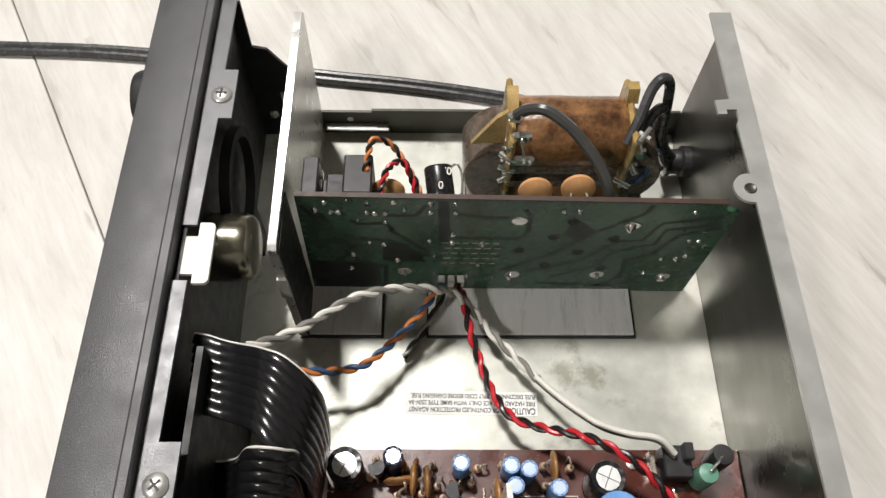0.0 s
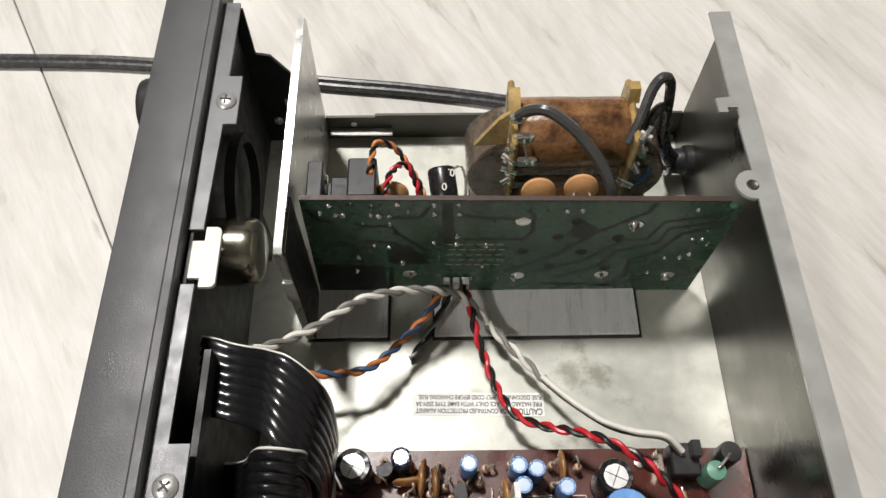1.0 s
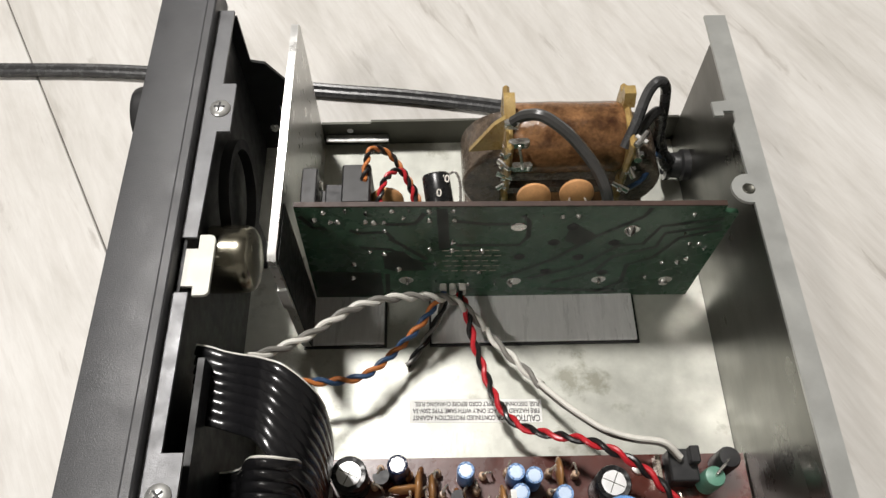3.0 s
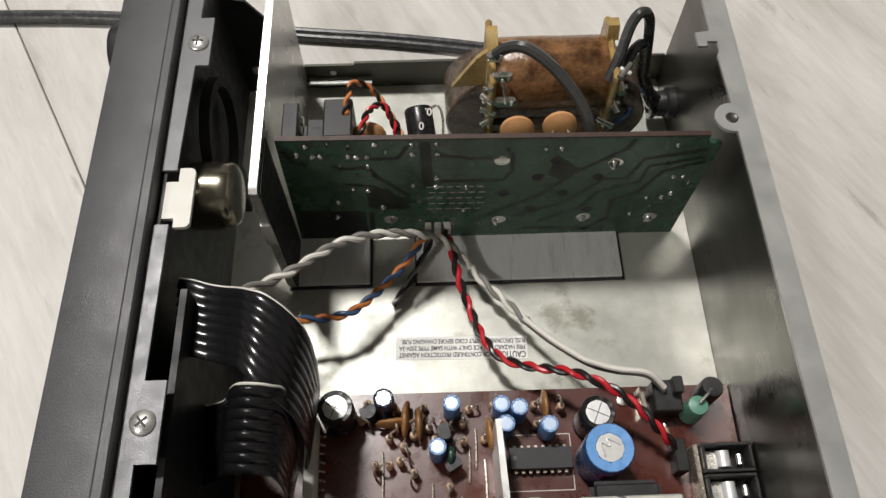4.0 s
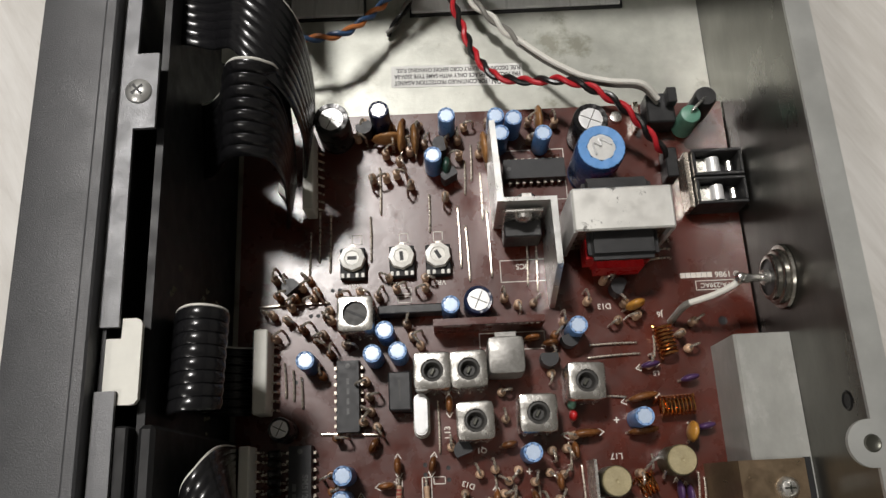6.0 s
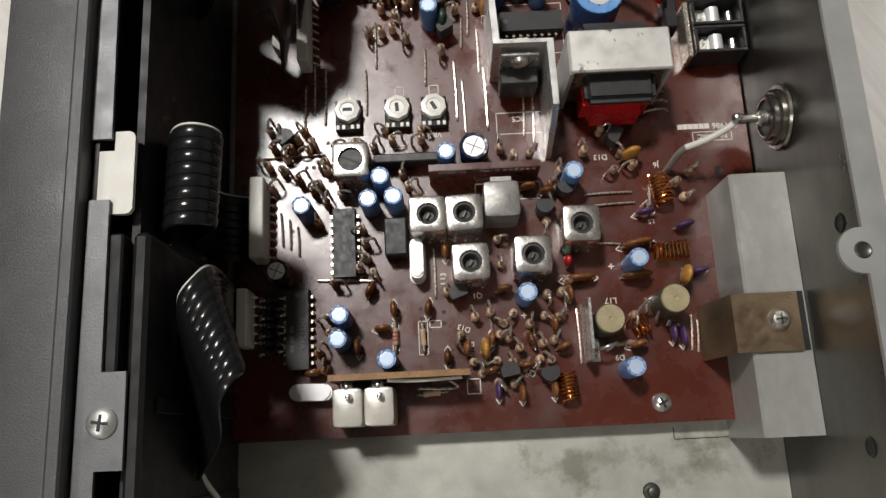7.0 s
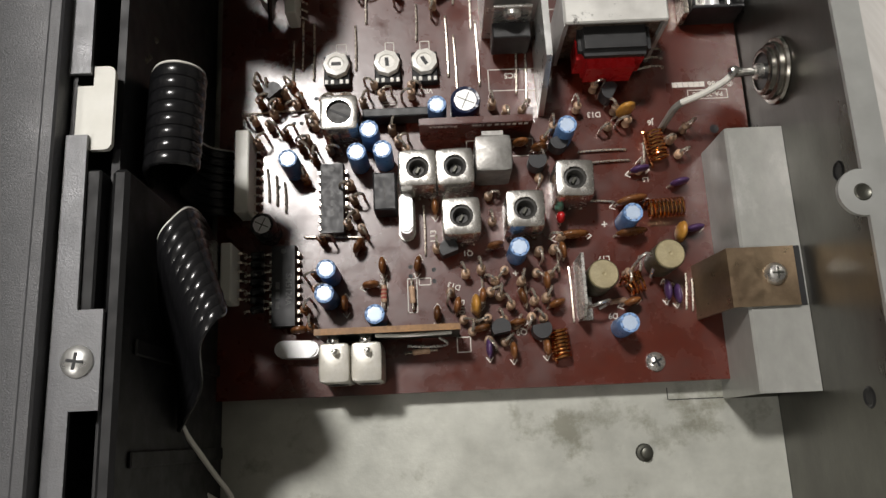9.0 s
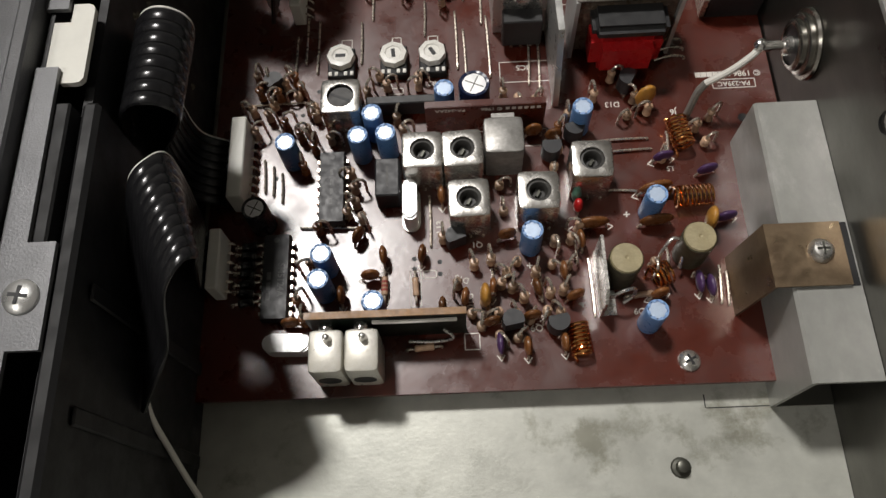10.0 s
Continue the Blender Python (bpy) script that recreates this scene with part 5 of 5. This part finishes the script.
def to92(x, y, turn, label="black plastic transistor standing on the board", h=6.5):
    t = thing("transistor", (x, y, BZ), label, "transistor", "small transistors", turn)
    o = [(2.4 * math.cos(radians(a)), 2.4 * math.sin(radians(a))) for a in range(-30, 211, 20)]
    part("body", prism(B(), o, 1.6, h), M_GREY_EPOXY, t)
    for k in (-1.2, 0, 1.2):
        part("leg", cyl(B(), (k, 0, -0.02), (k, 0, 1.7), 0.3, seg=6), M_LEAD, t)
    return t
q = to92(4, -32, 20)
spots(q, [(16, -52.6, 10), (26, -53.2, 190), (48.6, 9, 60), (34, -4.4, 200), (28, -9.4, 180), (-40.6, 13, 40), (2, 53.4, 100), (-20, 60, 200), (4, 44, 30)])


def link(pts):
    a, b = pts
    t = thing("wire_link", (*a, BZ), "bare tinned wire link lying on the board", "wire link", "wire links")
    d = Vector((b[0] - a[0], b[1] - a[1], 0))
    part("wire", tube(B(), [(0, 0, -0.02), (0, 0, 0.35), d * 0.04 + Vector((0, 0, 0.7)), d * 0.5 + Vector((0.1, 0.1, 0.75)), d * 0.96 + Vector((0, 0, 0.7)), d + Vector((0, 0, 0.35)), d + Vector((0, 0, -0.02))], 0.3, 6, 4), M_LEAD, t)
for ln in (((-16, 49), (-16, 35)), ((-19, 34), (-19, 21)), ((-30.3, 35), (-30.6, 18.5)), ((-33.4, 36), (-33.6, 21.5)), ((-36, 30), (-36.4, 17)), ((-2, 40), (-2.2, 29)), ((6, 36), (6.2, 18)), ((8, 30), (8.4, 14)), ((10.8, 55), (10.5, 44)), ((8.8, 50), (8.4, 40)), ((13, 46), (13, 32)),
           ((14.2, 34), (14.6, 15)), ((-50, 9), (-31, 9.4)), ((25, 24), (24.4, 12)), ((27.5, 24), (27, 10))):
    link(ln)
for ln in (((40, -5.8), (52.4, -5.6)), ((39, -9.2), (53, -8.6)), ((-2, -19), (-2, -32)), ((-43, -7), (-42.4, -16)), ((-38.4, -11), (-38, -19)), ((-40.6, -9), (-40.3, -17)), ((-33, -26), (-18, -26.8)), ((64.4, -40), (63.6, -49)), ((31.8, -31), (32, -38)), ((65.8, -41.5), (65.2, -49.5)), ((23, -39), (23.2, -47)), ((40, -19.5), (48, -20)),
           ((57.3, -4), (57, -9.5)), ((-50, 3), (-44, -2)), ((53, -35), (53, -38.6)), ((12, -38.5), (12.2, -42)), ((34.6, -37), (34.8, -51))):
    link(ln)

# ---- coils, crystals, can coils ----
def winding(x, y, turn, label, n=8, r=2.45, pitch=1.02, w=0.33):
    t = thing("air_coil", (x, y, BZ), label, "coil", "copper coils", turn)
    L = n * pitch
    pts = [((k / 14) * pitch - L / 2, r * math.cos(2 * math.pi * k / 14), r * math.sin(2 * math.pi * k / 14) + r + 0.5) for k in range(14 * n + 1)]
    part("winding", tube(B(), pts, w, 6, 1), M_COPPER, t)
    for s in (-1, 1):
        part("lead", tube(B(), [(s * L / 2, r * 0.9, r + 0.5), (s * (L / 2 + 0.7), r * 0.6, 1.4), (s * (L / 2 + 0.9), r * 0.5, -0.02)], 0.36, 6, 3), M_COPPER, t)
    return t
winding(59.8, -5.6, 98, "copper air coil standing beside the antenna wire")
winding(60.6, -23, 2, "copper air coil lying along the board", 9)
winding(30.6, -56.6, 95, "copper air coil near the board edge", 8, 2.2, 0.92)
winding(50.5, -42.4, 20, "loose copper air coil between two round coils", 4, 2.6, 1.1)
for x, y, lab in ((41.2, -41.3, "round cream-topped wax coil"), (57.8, -37, "round yellowish wax coil near the heat bracket")):
    t = thing("wax_coil", (x, y, BZ), lab, "coil", "wax-topped coils")
    part("former", lathe(B(), [(0, 0.05), (3.6, 0.05), (3.7, 0.8), (3.8, 10.8), (3.5, 11.2)], 24), M_OLIVE, t)
    part("wax_top", lathe(B(), [(3.68, 10.9), (3.4, 11.5), (0.5, 11.6), (0, 11.2)], 24), M_CREAM, t)
plate = thing("shield_plate", (36.2, -43.5, BZ), "upright tinned shield plate among the coils", "shield")
part("sheet", prism(B(), [(-7.6, 0.05), (7.6, 0.05), (7.6, 12), (-5, 12), (-7.6, 9)], -0.35, 0.35, "x"), M_TIN, plate)
part("foot", box(B(), 0.36, 3.6, -7.4, -1.5, 0.05, 0.5), M_TIN, plate)
hoop = thing("wire_hoop", (39, -48.5, BZ), "bare wire hoop beside the shield plate", "wire link")
part("wire", tube(B(), [(-2, 0, -0.02), (-1.5, 0, 5), (1, 0.5, 8.2), (4, 1.5, 7), (4.6, 1.5, 2.5), (2.6, 0.5, 0.4)], 0.42, 7), M_TIN, hoop)
hoop2 = thing("wire_hoop", (52.6, -38.5, BZ), "bare wire hoop beside the round coil", "wire link")
part("wire", tube(B(), [(-2, -2, -0.02), (-2.4, 0, 5), (0, 2.4, 8.6), (2.6, 1, 7), (2, -2.6, 3)], 0.42, 7), M_TIN, hoop2)
xt = thing("crystal", (-6.4, -22.6, BZ), "tall polished crystal can standing on the board", "crystal")
def pill(w, l, h):
    o = circle(0, l / 2 - w / 2, w / 2, 0, 180, 10) + circle(0, -l / 2 + w / 2, w / 2, 180, 360, 10)
    bm = prism(B(), o, 0.05, h)
    bmesh.ops.bevel(bm, geom=[e for e in bm.edges if all(v.co.z > h - 0.01 for v in e.verts)], offset=0.5, segments=2, affect="EDGES")
    return bm
part("can", pill(3.4, 10.6, 7.4), M_CAPTOP, xt)
part("can_base", prism(B(), circle(0, 3.6, 2.2, 0, 180, 8) + circle(0, -3.6, 2.2, 180, 360, 8), 0.02, 0.9), M_CAN, xt)
xt2 = thing("crystal", (-34.6, -55.4, BZ), "polished crystal can lying on its side", "crystal")
part("can", pill(4.2, 11, 4.5), M_CAPTOP, xt2, at=pose(0, 0, 0, 0, 0, 88))

# ---- plug-in boards, headers, filter blocks ----
sub = thing("tuning_board", (-11.4, -53, BZ), "upright tuning sub-board with a tan top edge", "circuit board")
part("board_sheet", box(B(), -17, 17, -0.6, 0.6, 0.2, 15), M_GREEN_DARK, sub)
part("board_rim", box(B(), -17.1, 17.1, -0.75, 0.75, 15.01, 15.5), M_TANEDGE, sub, "tan bare board edge")
part("link_wire", tube(B(), [(-3, -1, 12.6), (2, -1.3, 13.2), (8, -1.3, 13.3), (15, -1, 12.6)], 0.45), M_WHITEWIRE, sub, "white link wire")
part("loop_wire", tube(B(), [(4, -2.6, 2), (10, -3, 2.6), (14, -2.8, 4.5), (12, -1.2, 6)], 0.35), M_TIN, sub)
for k in range(7):
    part("pin", box(B(), -15 + 5 * k - 0.3, -15 + 5 * k + 0.3, -0.3, 0.3, -0.02, 0.3), M_LEAD, sub)
for k, x in enumerate((-13, -5.5)):
    part("terminal_blob", lathe(B(), [(1.6, 0), (1.4, 1), (0.6, 2), (0, 2.2)], 10, Matrix.Translation((x, -1.4, 11.5)) @ pose(0, 0, 0, 40, 0, 0)), M_SOLDER, sub)
plug = thing("upright_board", (12.4, 0.4, BZ), "upright dark brown plug-in board with a printed top edge", "circuit board")
part("board_sheet", box(B(), -14.6, 14.6, -0.8, 0.8, 0.05, 11), M_PCB, plug)
part("board_face", box(B(), -14.6, 14.6, -1.0, -0.82, 0.05, 10.9), M_PCB, plug)
part("writing", text_mesh("\u00a9 1986", 1.7, M_SILK, 0.01), None, plug, at=Matrix.Translation((0.0015, -0.00103, 0.0094)) @ pose(0, 0, 0, 90, 180, 0))
part("writing", text_mesh("PA-242AA", 1.7, M_SILK, 0.01), None, plug, at=Matrix.Translation((-0.0085, -0.00103, 0.0094)) @ pose(0, 0, 0, 90, 180, 0))
for k in range(6):
    part("legend_block", box(B(), -0.5, 0.5, -0.01, 0.01, -0.55, 0.55), M_SILK, plug, at=(5.4 + 1.5 * k, -1.02, 9.4))
sip = thing("resistor_network", (-6, 5.4, BZ), "long black single-line resistor network", "resistor network")
part("body", box(B(), -11, 11, -1.2, 1.2, 0.9, 6.4, 0.3), M_BLACK_PLASTIC, sip)
for k in range(9):
    part("pin", box(B(), -10 + 2.5 * k - 0.25, -10 + 2.5 * k + 0.25, -0.2, 0.2, -0.02, 1), M_LEAD, sip)


def header_strip(x, y, n, w, label):
    t = thing("cable_header", (x, y, BZ), label, "connector", "white cable headers")
    l = n * 2.45 / 2
    part("housing", box(B(), -w / 2, w / 2, -l, l, 0.05, 8.6, 0.3), M_WHITE_TAB, t)
    latch = mesh_of("slot", box(B(), -0.5, 0.02, -0.8, 0.8, 2, 7.6), M_BLACK)
    stub = mesh_of("pin", tube(B(), [(w / 2 + 0.05, 0, 2.4), (w / 2 + 1.2, 0, 2.0), (w / 2 + 1.6, 0, -0.02)], 0.35, 6, 3), M_LEAD)
    for k in range(n):
        yy = (k - (n - 1) / 2) * 2.4
        part("slot", latch, None, t, at=(-w / 2, yy, 0))
        part("pin", stub, None, t, at=(0, yy, 0))
header_strip(-47.8, -9.8, 9, 3.6, "tall white cable header at the board edge")
header_strip(-51.3, -36, 6, 2.8, "narrow white cable header at the board edge")
stray = thing("upright_header", (-35.6, 46.4, BZ), "long pale cable header standing below the ribbon", "connector")
part("housing", box(B(), -1.5, 1.5, -12, 12, 0.05, 8.6, 0.3), M_WHITE_TAB, stray)
part("end_socket", box(B(), -0.7, 0.7, 10.4, 11.6, 8.4, 8.64), M_BLACK, stray)
for k in range(8):
    part("pin", cyl(B(), (1.55, -9.6 + 2.5 * k, 2.2), (3.2, -9.6 + 2.5 * k, 0.1), 0.32, seg=6), M_LEAD, stray)
flap = thing("header_latch", (-43.6, 41.5, BZ), "small white latch at the foot of the ribbon cable", "latch")
part("plate", prism(B(), [(-1.2, 0), (1.4, -2.4), (1.4, -0.4), (-0.9, 2.8)], 0.05, 5), M_WHITE_TAB, flap)

# ---- bent heat sink, output transformer, terminals, power parts ----
zs = thing("bent_heat_sink", (23, 28, BZ), "bent aluminium heat-sink sheet with a regulator", "heat sink")
zl = [(-7.2, 24), (-6.3, 1.4), (7.4, 1.2), (7.6, -23)]
def zsheet():
    up, dn = [], []
    for i, p in enumerate(zl):
        a, c = Vector(zl[max(i - 1, 0)]), Vector(zl[min(i + 1, 3)])
        d = (c - a).normalized()
        n = Vector((-d.y, d.x)) * (0.75 if i in (0, 3) else 1.0)
        up.append(Vector(p) + n), dn.append(Vector(p) - n)
    bm = prism(B(), [tuple(q) for q in up + dn[::-1]], 0.3, 22.5)
    for v in bm.verts:
        if v.co.y < -20 and v.co.z > 20:
            v.co.y += 6.5
    return bm
part("sheet", zsheet(), M_ALU, zs)
for y, z in ((-5, 16), (-12, 14), (-9, 8)):
    part("rivet", lathe(B(), [(0, 0), (0.9, 0), (0.7, 0.5), (0, 0.6)], 12, Matrix.Translation((8.3, y, z)) @ pose(0, 0, 0, 0, 90, 0)), M_TIN, zs)
reg = thing("voltage_regulator", (23, 24, BZ), "black regulator screwed to the bent heat sink", "regulator")
part("body", box(B(), -5, 5, -1.5, 3.0, 2.5, 12, 0.3), M_BLACK_PLASTIC, reg)
part("tab", box(B(), -5, 5, 3.05, 4.0, 2.5, 19, 0.2), M_TIN, reg)
part("tab_screw", lathe(B(), [(0, 0), (2.4, 0), (2.2, 1.1), (1.2, 1.7), (0, 1.8)], 16, Matrix.Translation((0, 3.0, 16)) @ pose(0, 0, 0, 90, 0, 0)), M_TIN, reg, "round-headed bright screw")
for k in (-2.5, 0, 2.5):
    part("leg", box(B(), k - 0.4, k + 0.4, 0, 0.6, -0.02, 2.6), M_LEAD, reg)
bolt = thing("hex_bolt", (24, 31, BZ), "small bright nut behind the bent heat sink", "nut")
part("nut", lathe(B(), [(0, 0.2), (2.6, 0.2), (2.6, 2), (0, 2)], 6, Matrix.Translation((0, -0.6, 16)) @ pose(0, 0, 0, -90, 0, 0)), M_TIN, bolt)
part("shank", box(B(), -3.5, 4, -0.5, 0.6, -0.02, 17, 0.2), M_STEEL, bolt)

out = thing("output_transformer", (48, 24, BZ), "audio transformer with a scuffed bright clamp and red winding", "transformer")
part("clamp_top", box(B(), -13, 13, -4.2, 7.4, 21.2, 22.6, 0.4), M_SMUDGED, out, "scuffed bright steel clamp")
for x in (-13, 12):
    part("clamp_side", box(B(), x, x + 1, -4.2, 7.4, 0, 21.15), M_ALU_DULL, out)
part("core", box(B(), -11.9, 11.9, -3.2, 6.6, 2, 21.1, 0.3), M_CORE, out)
part("bobbin", box(B(), -9.2, 9.2, -10.6, 12, 14.6, 18.8, 1.4, 3), M_BLACK_PLASTIC, out, "black bobbin")
part("winding", box(B(), -8.8, 8.8, -11.4, 11.4, 1.5, 14.5, 2.6, 4), M_REDTAPE, out, "red-taped winding")
for k in range(3):
    part("tag_wire", tube(B(), [(9, -7 + 2.6 * k, 1.2), (13, -6.6 + 2.6 * k, 2.2), (16.5, -6.4 + 2.6 * k, 1.4), (17, -6.4 + 2.6 * k, -0.02)], 0.32, 6), M_LEAD, out)

term = thing("terminal_block", (79, 38.6, BZ), "black two-way terminal block with bright contacts", "terminal block")
for y in (4.2, -4.2):
    bm = B()
    for a in ((-6.8, 7.2, -4.0, -3.1), (-6.8, 7.2, 3.1, 4.0), (-6.8, -5.9, -3.05, 3.05), (6.3, 7.2, -3.05, 3.05)):
        box(bm, a[0], a[1], a[2] + y, a[3] + y, 0.05, 9.2, 0.2)
    cell = part("cell", bm, M_BLACK_PLASTIC, term)
    part("cell_floor", box(B(), -5.8, 6.2, y - 3.0, y + 3.0, 0.1, 3.2), M_BLACK_PLASTIC, cell)
    part("contact", box(B(), -5.6, -0.8, y - 2.8, y + 2.8, 3.25, 5.2, 0.3), M_TIN, cell, "bright contact plate")
    part("clamp_roll", cyl(B(), (-0.2, y - 2.2, 5.6), (-0.2, y + 2.2, 5.6), 1.9, seg=16), M_CAPTOP, cell, "pale clamp roller")
    part("spring", cyl(B(), (4.6, y - 1.4, 5), (4.6, y + 1.4, 5), 0.9, seg=10), M_TIN, cell)
part("end_plate", box(B(), -8.4, -7.0, -8.2, 8.4, 0.05, 7.0, 0.2), M_LEAD, term)
gr = thing("power_resistor", (73.2, 57, BZ), "pale green ribbed power resistor standing upright", "resistor")
part("body", lathe(B(), [(0, 0.05), (2.6, 0.3), (3.0, 1)] + [(3.0 - 0.22 * (k % 2), 2 + 0.75 * k) for k in range(11)] + [(2.7, 10.8), (1, 11.4), (0, 11.4)], 20), M_GREENRES, gr)
part("lead", tube(B(), [(0, 0, 11.3), (0.4, 0.6, 12.6), (2.6, 2.6, 12.4), (4.4, 4.4, 11.5)], 0.42, 7), M_TIN, gr)
rk = thing("black_choke", (78, 62, BZ), "black cylindrical choke standing upright", "choke")
part("body", lathe(B(), [(0, 0.05), (2.9, 0.2), (3.2, 1), (3.2, 10.6), (2.8, 11.6), (0, 11.9)], 20), M_BLACK_PLASTIC, rk)
jack = thing("wire_connector", (66, 60.5, BZ), "black wire connector at the board edge", "connector")
part("housing", box(B(), -4, 4, -4, 5.2, 0.05, 7.5, 0.4), M_BLACK_PLASTIC, jack)
part("upright", box(B(), 1.2, 4, 0.4, 5.2, 7.55, 11, 0.3), M_BLACK_PLASTIC, jack)
part("cheek", box(B(), -7, -5.6, -4, 4.4, 0.05, 4.5, 0.2), M_LEAD, jack)
part("board_screw", lathe(B(), [(0, 0.1), (2, 0.1), (1.7, 1), (0, 1.3)], 14, Matrix.Translation((-11.5, 1.5, 0))), M_TIN, jack)
plug2 = thing("wire_connector", (67.4, 44.5, BZ), "black wire socket beside the terminal block", "connector")
part("housing", box(B(), -1.8, 1.6, -4.6, 4.4, 0.05, 6.6, 0.3), M_BLACK_PLASTIC, plug2)

# ---- rear wall: aerial socket, heat bracket, spring clip ----
so = thing("aerial_socket", (X_WALL - 0.1, 6, 26.5), "nickel-plated round aerial socket in the rear wall", "socket")
facing = pose(0, 0, 0, 0, -90, 0)
part("flange", lathe(B(), [(0, 0), (8.9, 0), (9.1, 0.5), (8.7, 1.1), (7.7, 1.2), (7.6, 2.2), (7.2, 2.5), (6.4, 2.6), (6.3, 3.6), (5.8, 4.0), (5.0, 4.1), (4.8, 2.4), (0, 2.4)], 36, facing @ Matrix.Diagonal((0.92, 0.92, 1, 1))), M_NICKEL, so, "stepped nickel-plated shell")
part("dark_insert", lathe(B(), [(4.75, 2.45), (4.6, 3.6), (2.6, 3.8), (0, 3.8)], 30, facing), M_BLACK_PLASTIC, so, "dark insulating core")
part("hub", lathe(B(), [(0, 3.82), (2.0, 3.82), (2.0, 5.2), (1.5, 5.6), (0, 5.6)], 18, facing), M_TIN, so)
part("centre_pin", lathe(B(), [(0, 5.6), (1.0, 5.6), (1.0, 8.4), (1.25, 8.6), (1.25, 10.2), (0.8, 10.6), (0, 10.6)], 14, facing), M_SOLDER, so)
part("solder_tag", box(B(), -11.4, -6.4, -0.5, 0.5, -1.3, 1.5, 0.3, 2), M_SOLDER, so)
part("solder_lump", lathe(B(), [(0, -1.5), (1.1, -1.0), (1.5, 0), (1.0, 1.2), (0, 1.7)], 12, Matrix.Translation((-10.8, 0.2, 0.3))), M_SOLDER, so)
loose_wire("aerial_wire", "stout white wire from the aerial socket to the board", [(76, 6, 26), (74, 4.6, 24.6), (70, 3.2, 21.4), (65, 2.3, 18)], 0.85, M_WHITEWIRE)
loose_wire("wire_sleeve", "grey sleeve at the end of the aerial wire", [(65.3, 2.4, 18.2), (64, 1.9, 15.4), (63.2, 0.8, 11), (62.6, -0.2, 6.4)], 0.95, M_GREYWIRE)
ub = thing("heat_bracket", (79.5, -40, 0), "folded aluminium bracket along the rear wall", "bracket")
bent = [(-6.9, 0.05), (-6.9, 23.6), (-6.3, 24.2), (7.1, 24.2), (7.1, 23.0), (-5.6, 23.0), (-5.8, 22.6), (-5.8, 0.05)]
part("channel", prism(B(), bent, -31.6, 32.4, "y"), mat("brushed_bracket", (0.37, 0.37, 0.345), 0.42, 0.25, 0.12, 40, 0.05, 900, (0.55, 0.545, 0.52), 0.6, 38, stretch=(1, 0.6, 1), edge=(0.52, 0.6)), ub)
part("foot", box(B(), -5.7, 7, -31.6, 32.4, 0.05, 0.9), M_STEEL, ub)
cl = thing("spring_clip", (76, -45, BZ), "tarnished bronze spring clip screwed to the bracket", "clip")
strip = [(-9.8, 0.05), (-7.4, 18.9), (8.3, 18.9), (8.3, 18.3), (-6.8, 18.3), (-9.1, 0.05)]
part("strip", prism(B(), strip, -7, 7, "y"), M_BRONZE, cl)
part("edge_gap", box(B(), 8.4, 10.2, -7, 7.2, 17.75, 17.9), M_BLACK, cl)
part("clip_screw", lathe(B(), [(0, 18.95), (2.7, 18.95), (2.6, 19.6), (1.8, 20.5), (0, 20.9)], 20, Matrix.Translation((3.2, 0.4, 0))), M_TIN, cl, "domed bright screw")
part("screw_slot", box(box(B(), 1.9, 4.5, 0.2, 0.6, 20.4, 20.95), 3.0, 3.4, -0.9, 1.7, 20.4, 20.95), M_STEEL, cl)
bs = thing("screw", (54.4, -62, BZ), "bright cross-head screw fixing the main board", "screw", "board screws")
part("screw_head", lathe(B(), [(0, 0), (2.5, 0), (2.4, 0.6), (1.6, 1.4), (0, 1.7)], 18), M_TIN, bs)
part("cross_slot", box(box(B(), -1.3, 1.3, -0.25, 0.25, 1.2, 1.72), -0.25, 0.25, -1.3, 1.3, 1.2, 1.73), M_BLACK, bs, at=pose(0, 0, 0, 0, 0, 25))
fs = thing("floor_stud", (51, -84, 0), "small screw tip standing up through the chassis floor", "screw")
part("stud", lathe(B(), [(2.3, 0.02), (2.0, 0.4), (1.3, 0.5)] + [(1.3 - 0.2 * (k % 2), 0.7 + 0.35 * k) for k in range(7)] + [(0, 3.2)], 14), M_STEEL, fs)
for x0, x1, y0, y1 in ((58.2, 58.45, -71.2, -68.2), (58.5, 76, -71.4, -71.15)):
    part("slot_line", box(B(), x0, x1, y0, y1, 0.0, 0.03), M_BLACK, chassis)
for y, z in ((-27, 46), (-74, 43)):
    part("wall_hole", lathe(B(), [(0, 0.02), (1.5, 0.02), (1.9, 0.3), (2.3, 0)], 16, Matrix.Translation((X_WALL, y, z)) @ pose(0, 0, 0, 0, -90, 0)), M_BLACK, chassis)
part("wall_hole", lathe(B(), [(0, 0.02), (1.0, 0.02), (1.2, 0)], 14, Matrix.Translation((-34, Y_END, 8)) @ pose(0, 0, 0, 90, 0, 0)), M_CAPTOP, chassis)
